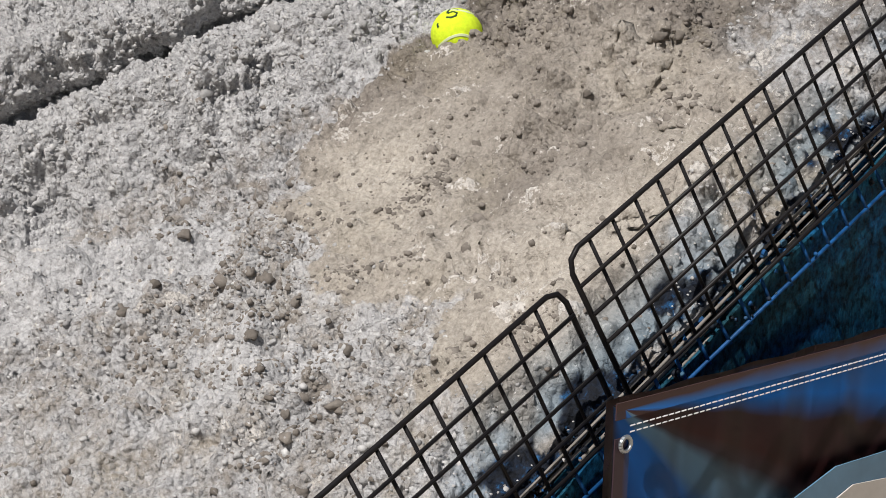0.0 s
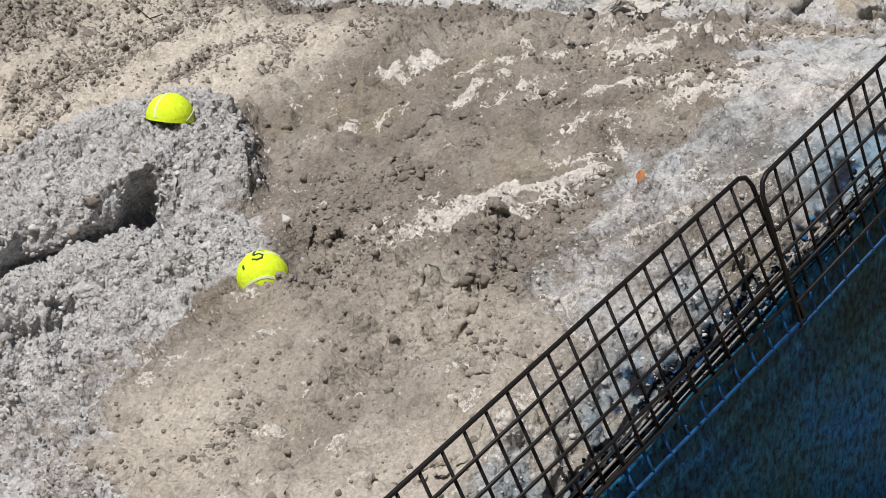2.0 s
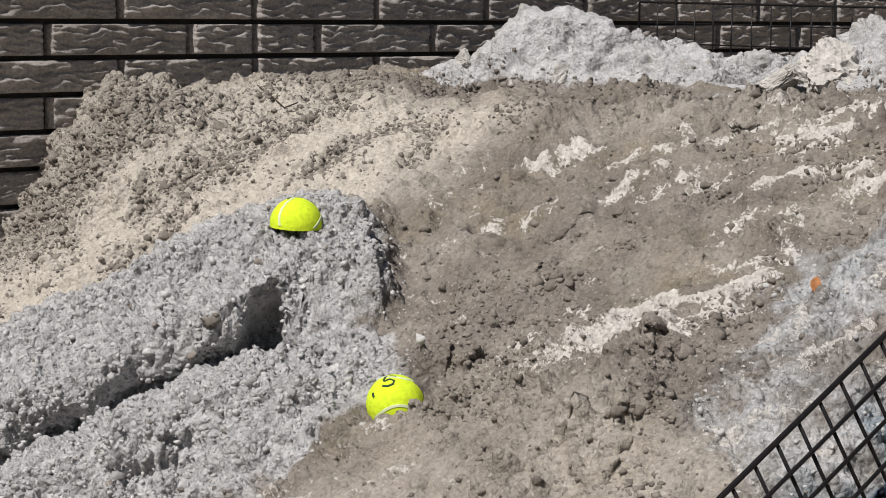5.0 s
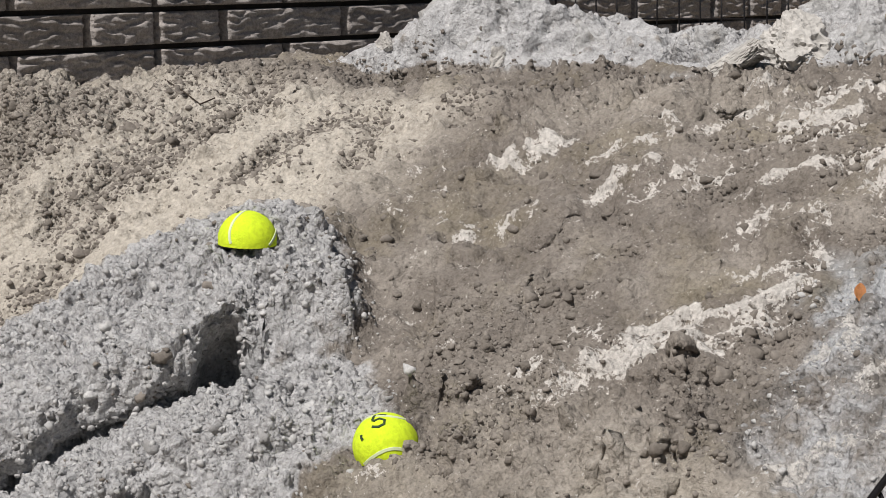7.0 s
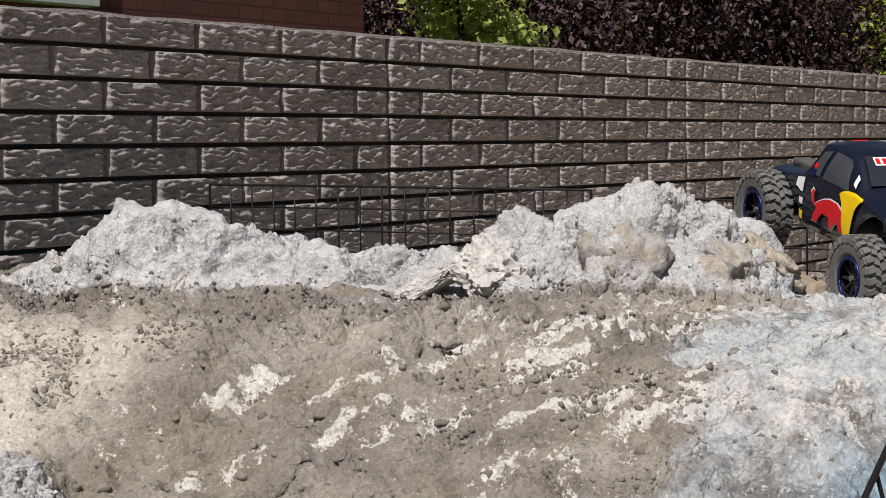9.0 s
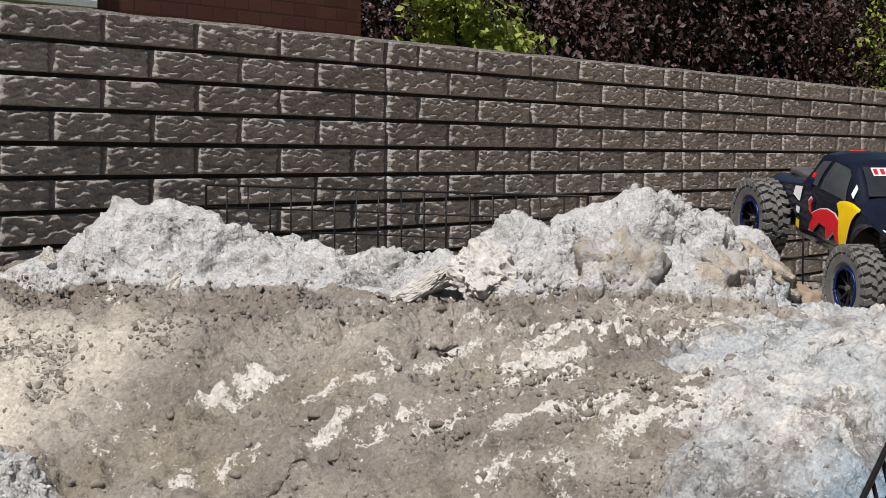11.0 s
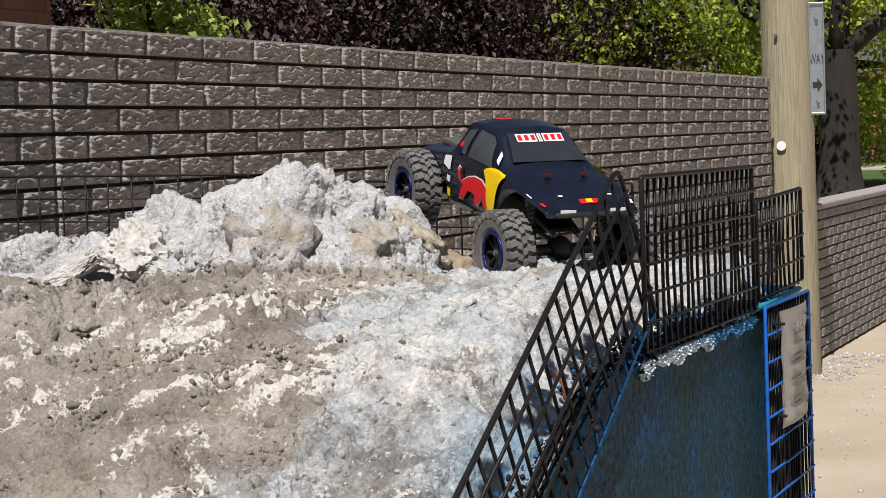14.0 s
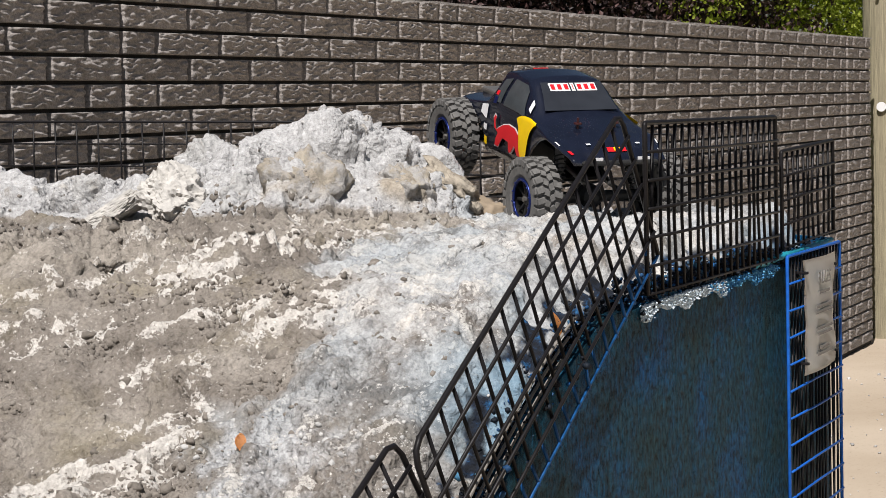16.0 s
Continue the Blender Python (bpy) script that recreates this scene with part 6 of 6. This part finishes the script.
def crown(name, clumps, count, size, mat, parent, seed):
    """A crown of single folded leaves, gathered in clumps of uneven size."""
    rng = np.random.default_rng(seed)
    clumps = np.array(clumps, float)
    pick = rng.choice(len(clumps), count, p=clumps[:, 3] ** 2 / (clumps[:, 3] ** 2).sum())
    d = rng.normal(size=(count, 3))
    d /= np.linalg.norm(d, axis=1)[:, None]
    far = rng.uniform(0.45, 1.08, count) ** 0.6
    lumpy = 1 + 0.28 * np.sin(d[:, 0] * 7 + pick) * np.cos(d[:, 2] * 6 + 2 * pick)
    p = clumps[pick, :3] + d * (clumps[pick, 3] * far * lumpy)[:, None] * (1, 1, 0.8)
    a = rng.normal(size=(count, 3)) + (0, 0, -0.5)
    a /= np.linalg.norm(a, axis=1)[:, None]
    n = rng.normal(size=(count, 3)) + d * 1.2 + (0, 0, 0.7)
    b = np.cross(a, n)
    b /= np.linalg.norm(b, axis=1)[:, None]
    n = np.cross(b, a)
    s = (size * rng.uniform(0.6, 1.35, count))[:, None]
    quad = np.stack([p, p + a * s * 0.5 + b * s * 0.33 + n * s * 0.08, p + a * s, p + a * s * 0.5 - b * s * 0.33 + n * s * 0.08], 1)
    i = np.arange(count)[:, None] * 4
    faces = np.concatenate([i + [0, 1, 2], i + [0, 2, 3]])
    ob = from_arrays(name, quad.reshape(-1, 3).tolist(), faces.tolist(), mat, smooth=False)
    ob.parent = parent
    return ob


def tree(label, base, trunk_r, fork_z, clumps, count, size, mat, seed, group=""):
    thing = tagged(empty("tree", Matrix.Translation((0, 0, 0))), label, "tree", group)
    rng = random.Random(seed)
    bm = bmesh.new()
    z0 = base[2]
    prof = [(0.0, 1.5), (0.06, 1.2), (0.2, 1.03), (0.6, 0.95), (1.0, 0.85)]
    prev = None
    n = 16
    for t, w in prof:
        z = z0 + (fork_z - z0) * t
        ring = [bm.verts.new((base[0] + trunk_r * w * math.cos(6.2832 * i / n) * (1 + 0.12 * noise.noise((i, t * 3, seed))), base[1] + trunk_r * w * math.sin(6.2832 * i / n) * (1 + 0.12 * noise.noise((i, t * 3, seed + 5))), z)) for i in range(n)]
        if prev:
            for i in range(n):
                bm.faces.new((prev[i], prev[(i + 1) % n], ring[(i + 1) % n], ring[i]))
        prev = ring
    part("trunk", bm, BARK, thing, smooth=True)
    for c in rng.sample(clumps, min(6, len(clumps))):
        a = Vector((base[0], base[1], fork_z - 0.05))
        mid = a.lerp(Vector(c[:3]), 0.5) + Vector((0, 0, 0.15))
        bm = rod(bmesh.new(), a, mid, trunk_r * 0.55, 8, trunk_r * 0.35)
        rod(bm, mid, c[:3], trunk_r * 0.35, 8, trunk_r * 0.12)
        part("limb", bm, BARK, thing, smooth=True)
    crown("crown", clumps, count, size, mat, thing, seed)
    return thing


def cluster(cx, cy, z0, z1, spread, n, seed, r0=0.35, r1=0.7):
    rng = random.Random(seed)
    return [(cx + rng.gauss(0, spread), cy + rng.gauss(0, spread), rng.uniform(z0, z1), rng.uniform(r0, r1)) for _ in range(n)]


plum = "dark plum-leaved tree behind the wall"
for k, (x, y) in enumerate(((11.8, 6.6), (12.4, 5.6), (13.1, 4.9), (13.9, 4.4), (14.4, 3.75), (15.0, 3.15))):
    tree(plum, (x + 0.3, y, 0.80), 0.10, 1.7, cluster(x, y, 1.2, 4.2, 0.50, 26, 40 + k), 15000, 0.062, PLUM, 60 + k, "plum trees behind the wall")
tree("tall dark plum-leaved tree filling the gap behind", (18.5, 7.2, 0.80), 0.18, 2.0, cluster(18.5, 7.2, 1.2, 5.5, 1.6, 40, 55, 0.8, 1.3), 12000, 0.17, PLUM, 71, "plum trees behind the wall")
tree("tall dark plum-leaved tree filling the gap behind", (22.0, 6.6, 0.80), 0.18, 2.0, cluster(22.0, 6.6, 1.2, 5.5, 1.4, 40, 56, 0.8, 1.3), 12000, 0.17, PLUM, 72, "plum trees behind the wall")
tree("yellow-green leafy shrub at the brick building", (8.05, 3.55, 0.80), 0.05, 1.4, cluster(8.0, 3.55, 1.35, 2.9, 0.20, 12, 81, 0.18, 0.34), 8000, 0.055, LIME, 82)
tree("bright green maple with a thick dark trunk", (13.46, 0.58, 0.80), 0.16, 1.95, cluster(14.6, 1.25, 2.25, 4.2, 0.85, 34, 83, 0.35, 0.65) + cluster(13.9, 0.4, 2.1, 3.6, 0.5, 14, 84, 0.3, 0.5), 26000, 0.052, MAPLE, 85)
tree("bright green maple beyond the plum trees", (16.3, 1.35, 0.80), 0.12, 1.7, cluster(16.2, 1.30, 1.3, 3.6, 0.50, 26, 86, 0.30, 0.55), 24000, 0.052, MAPLE, 87)
for k, (x, y) in enumerate(((11.4, 2.35), (12.1, 1.95), (12.9, 1.62))):
    tree("small yellow-green shrub showing over the wall", (x, y, 0.80), 0.03, 1.2, cluster(x, y, 1.2, 1.72, 0.16, 8, 90 + k, 0.10, 0.2), 1100, 0.06, LIME, 95 + k, "shrubs over the wall")


def brick_house_material(name, base):
    m, n, l, b = material(name, 0.85)
    t = n.new("ShaderNodeTexBrick")
    t.inputs["Scale"].default_value = 1.0
    t.inputs["Brick Width"].default_value, t.inputs["Row Height"].default_value, t.inputs["Mortar Size"].default_value = 0.22, 0.072, 0.006
    t.inputs["Color1"].default_value, t.inputs["Color2"].default_value = (*base, 1), (*[v * 0.7 for v in base], 1)
    t.inputs["Mortar"].default_value = (*[v * 0.55 for v in base], 1)
    c = n.new("ShaderNodeTexCoord")
    sep, com = n.new("ShaderNodeSeparateXYZ"), n.new("ShaderNodeCombineXYZ")
    add = n.new("ShaderNodeMath")
    l.new(c.outputs["Object"], sep.inputs[0]), l.new(sep.outputs[0], add.inputs[0]), l.new(sep.outputs[1], add.inputs[1])
    l.new(add.outputs[0], com.inputs[0]), l.new(sep.outputs[2], com.inputs[1]), l.new(com.outputs[0], t.inputs["Vector"])
    l.new(t.outputs["Color"], b.inputs["Base Color"])
    bump(n, l, b, t.outputs["Fac"], 0.5, -0.01)
    return m


# two tones of red brick: the first has the shade put into its colour
HOUSE_SHADED = brick_house_material("shaded_red_brick", (0.16, 0.052, 0.042))
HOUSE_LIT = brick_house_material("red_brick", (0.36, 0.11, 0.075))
TRIM = simple("white_trim", (0.72, 0.74, 0.76), 0.5, vary=0.08)
ROOFING = simple("grey_shingle", (0.09, 0.085, 0.08), 0.9, vary=0.3, scale=12, relief=0.6, depth=0.02)
PANE = simple("window_pane", (0.05, 0.07, 0.10), 0.08, vary=0.1, relief=0.0)


def build_house(name, label, x0, x1, y0, y1, z0, z1, wall_mat, windows, spout=None, gable=1.6):
    house = tagged(empty(name), label, "house")
    walls = part("wall", box(bmesh.new(), x0, x1, y0, y1, z0, z1), wall_mat, house)
    bm = bmesh.new()
    ym = (y0 + y1) / 2
    pts = [(x0 - 0.3, y0 - 0.3, z1 + 0.003), (x0 - 0.3, y1 + 0.3, z1 + 0.003), (x0 - 0.3, ym, z1 + gable), (x1 + 0.3, y0 - 0.3, z1 + 0.003), (x1 + 0.3, y1 + 0.3, z1 + 0.003), (x1 + 0.3, ym, z1 + gable)]
    v = [bm.verts.new(p) for p in pts]
    for k, f in enumerate(((0, 1, 2), (3, 5, 4), (0, 2, 5, 3), (1, 4, 5, 2), (0, 3, 4, 1))):
        bm.faces.new([v[i] for i in f]).material_index = 1 if k < 2 else 0
    bmesh.ops.recalc_face_normals(bm, faces=bm.faces)
    part("roof", bm, [ROOFING, wall_mat], house)
    for axis, at, a, b, lo, hi in windows:
        w = empty("window")
        w.parent = house
        def put(nm, u0, u1, d0, d1, q0, q1, mat):
            if axis == "y":
                part(nm, box(bmesh.new(), u0, u1, at - d1, at - d0, q0, q1, 0.004), mat, w)
            else:
                part(nm, box(bmesh.new(), at - d1, at - d0, u0, u1, q0, q1, 0.004), mat, w)
        put("pane", a, b, 0.004, 0.02, lo, hi, PANE)
        put("frame", a - 0.06, a, 0.003, 0.06, lo - 0.06, hi + 0.06, TRIM)
        put("frame", b, b + 0.06, 0.003, 0.06, lo - 0.06, hi + 0.06, TRIM)
        put("frame", a, b, 0.003, 0.055, hi, hi + 0.06, TRIM)
        put("sill", a - 0.1, b + 0.1, 0.003, 0.10, lo - 0.10, lo - 0.062, TRIM)
    if spout:
        bm = tube(bmesh.new(), spout, 0.05, 8)
        part("downspout", bm, TRIM, house, smooth=True)
    return house


# its brick is darkened in the base colour to stand for shade
build_house("brick_building", "red brick building behind the wall, coloured as if shaded", -6.0, 7.60, 4.0, 12.0, 0.80, 6.0, HOUSE_SHADED, [("y", 4.0, 4.0, 4.95, 2.18, 3.4), ("y", 4.0, 1.0, 2.2, 2.18, 3.4)])
build_house("brick_house", "red brick house with white downspout beyond the lawn", 29.0, 38.0, -9.0, 2.95, 0.80, 2.05, HOUSE_LIT, [("x", 29.0, -3.0, -1.5, 1.2, 1.9)],
            spout=[(28.93, 2.62, 2.0), (28.93, 2.62, 1.75), (28.93, 2.72, 1.62), (28.93, 2.72, 0.82)])
for k in range(5):
    y = -4.5 + 1.9 * k
    tree("low dark hedge shrub before the brick house", (27.6, y, 0.80), 0.05, 0.9, cluster(27.6, y, 0.95, 1.12, 0.35, 12, 110 + k, 0.2, 0.34), 900, 0.10, PLUM, 120 + k, "hedge shrubs")
build_wall()
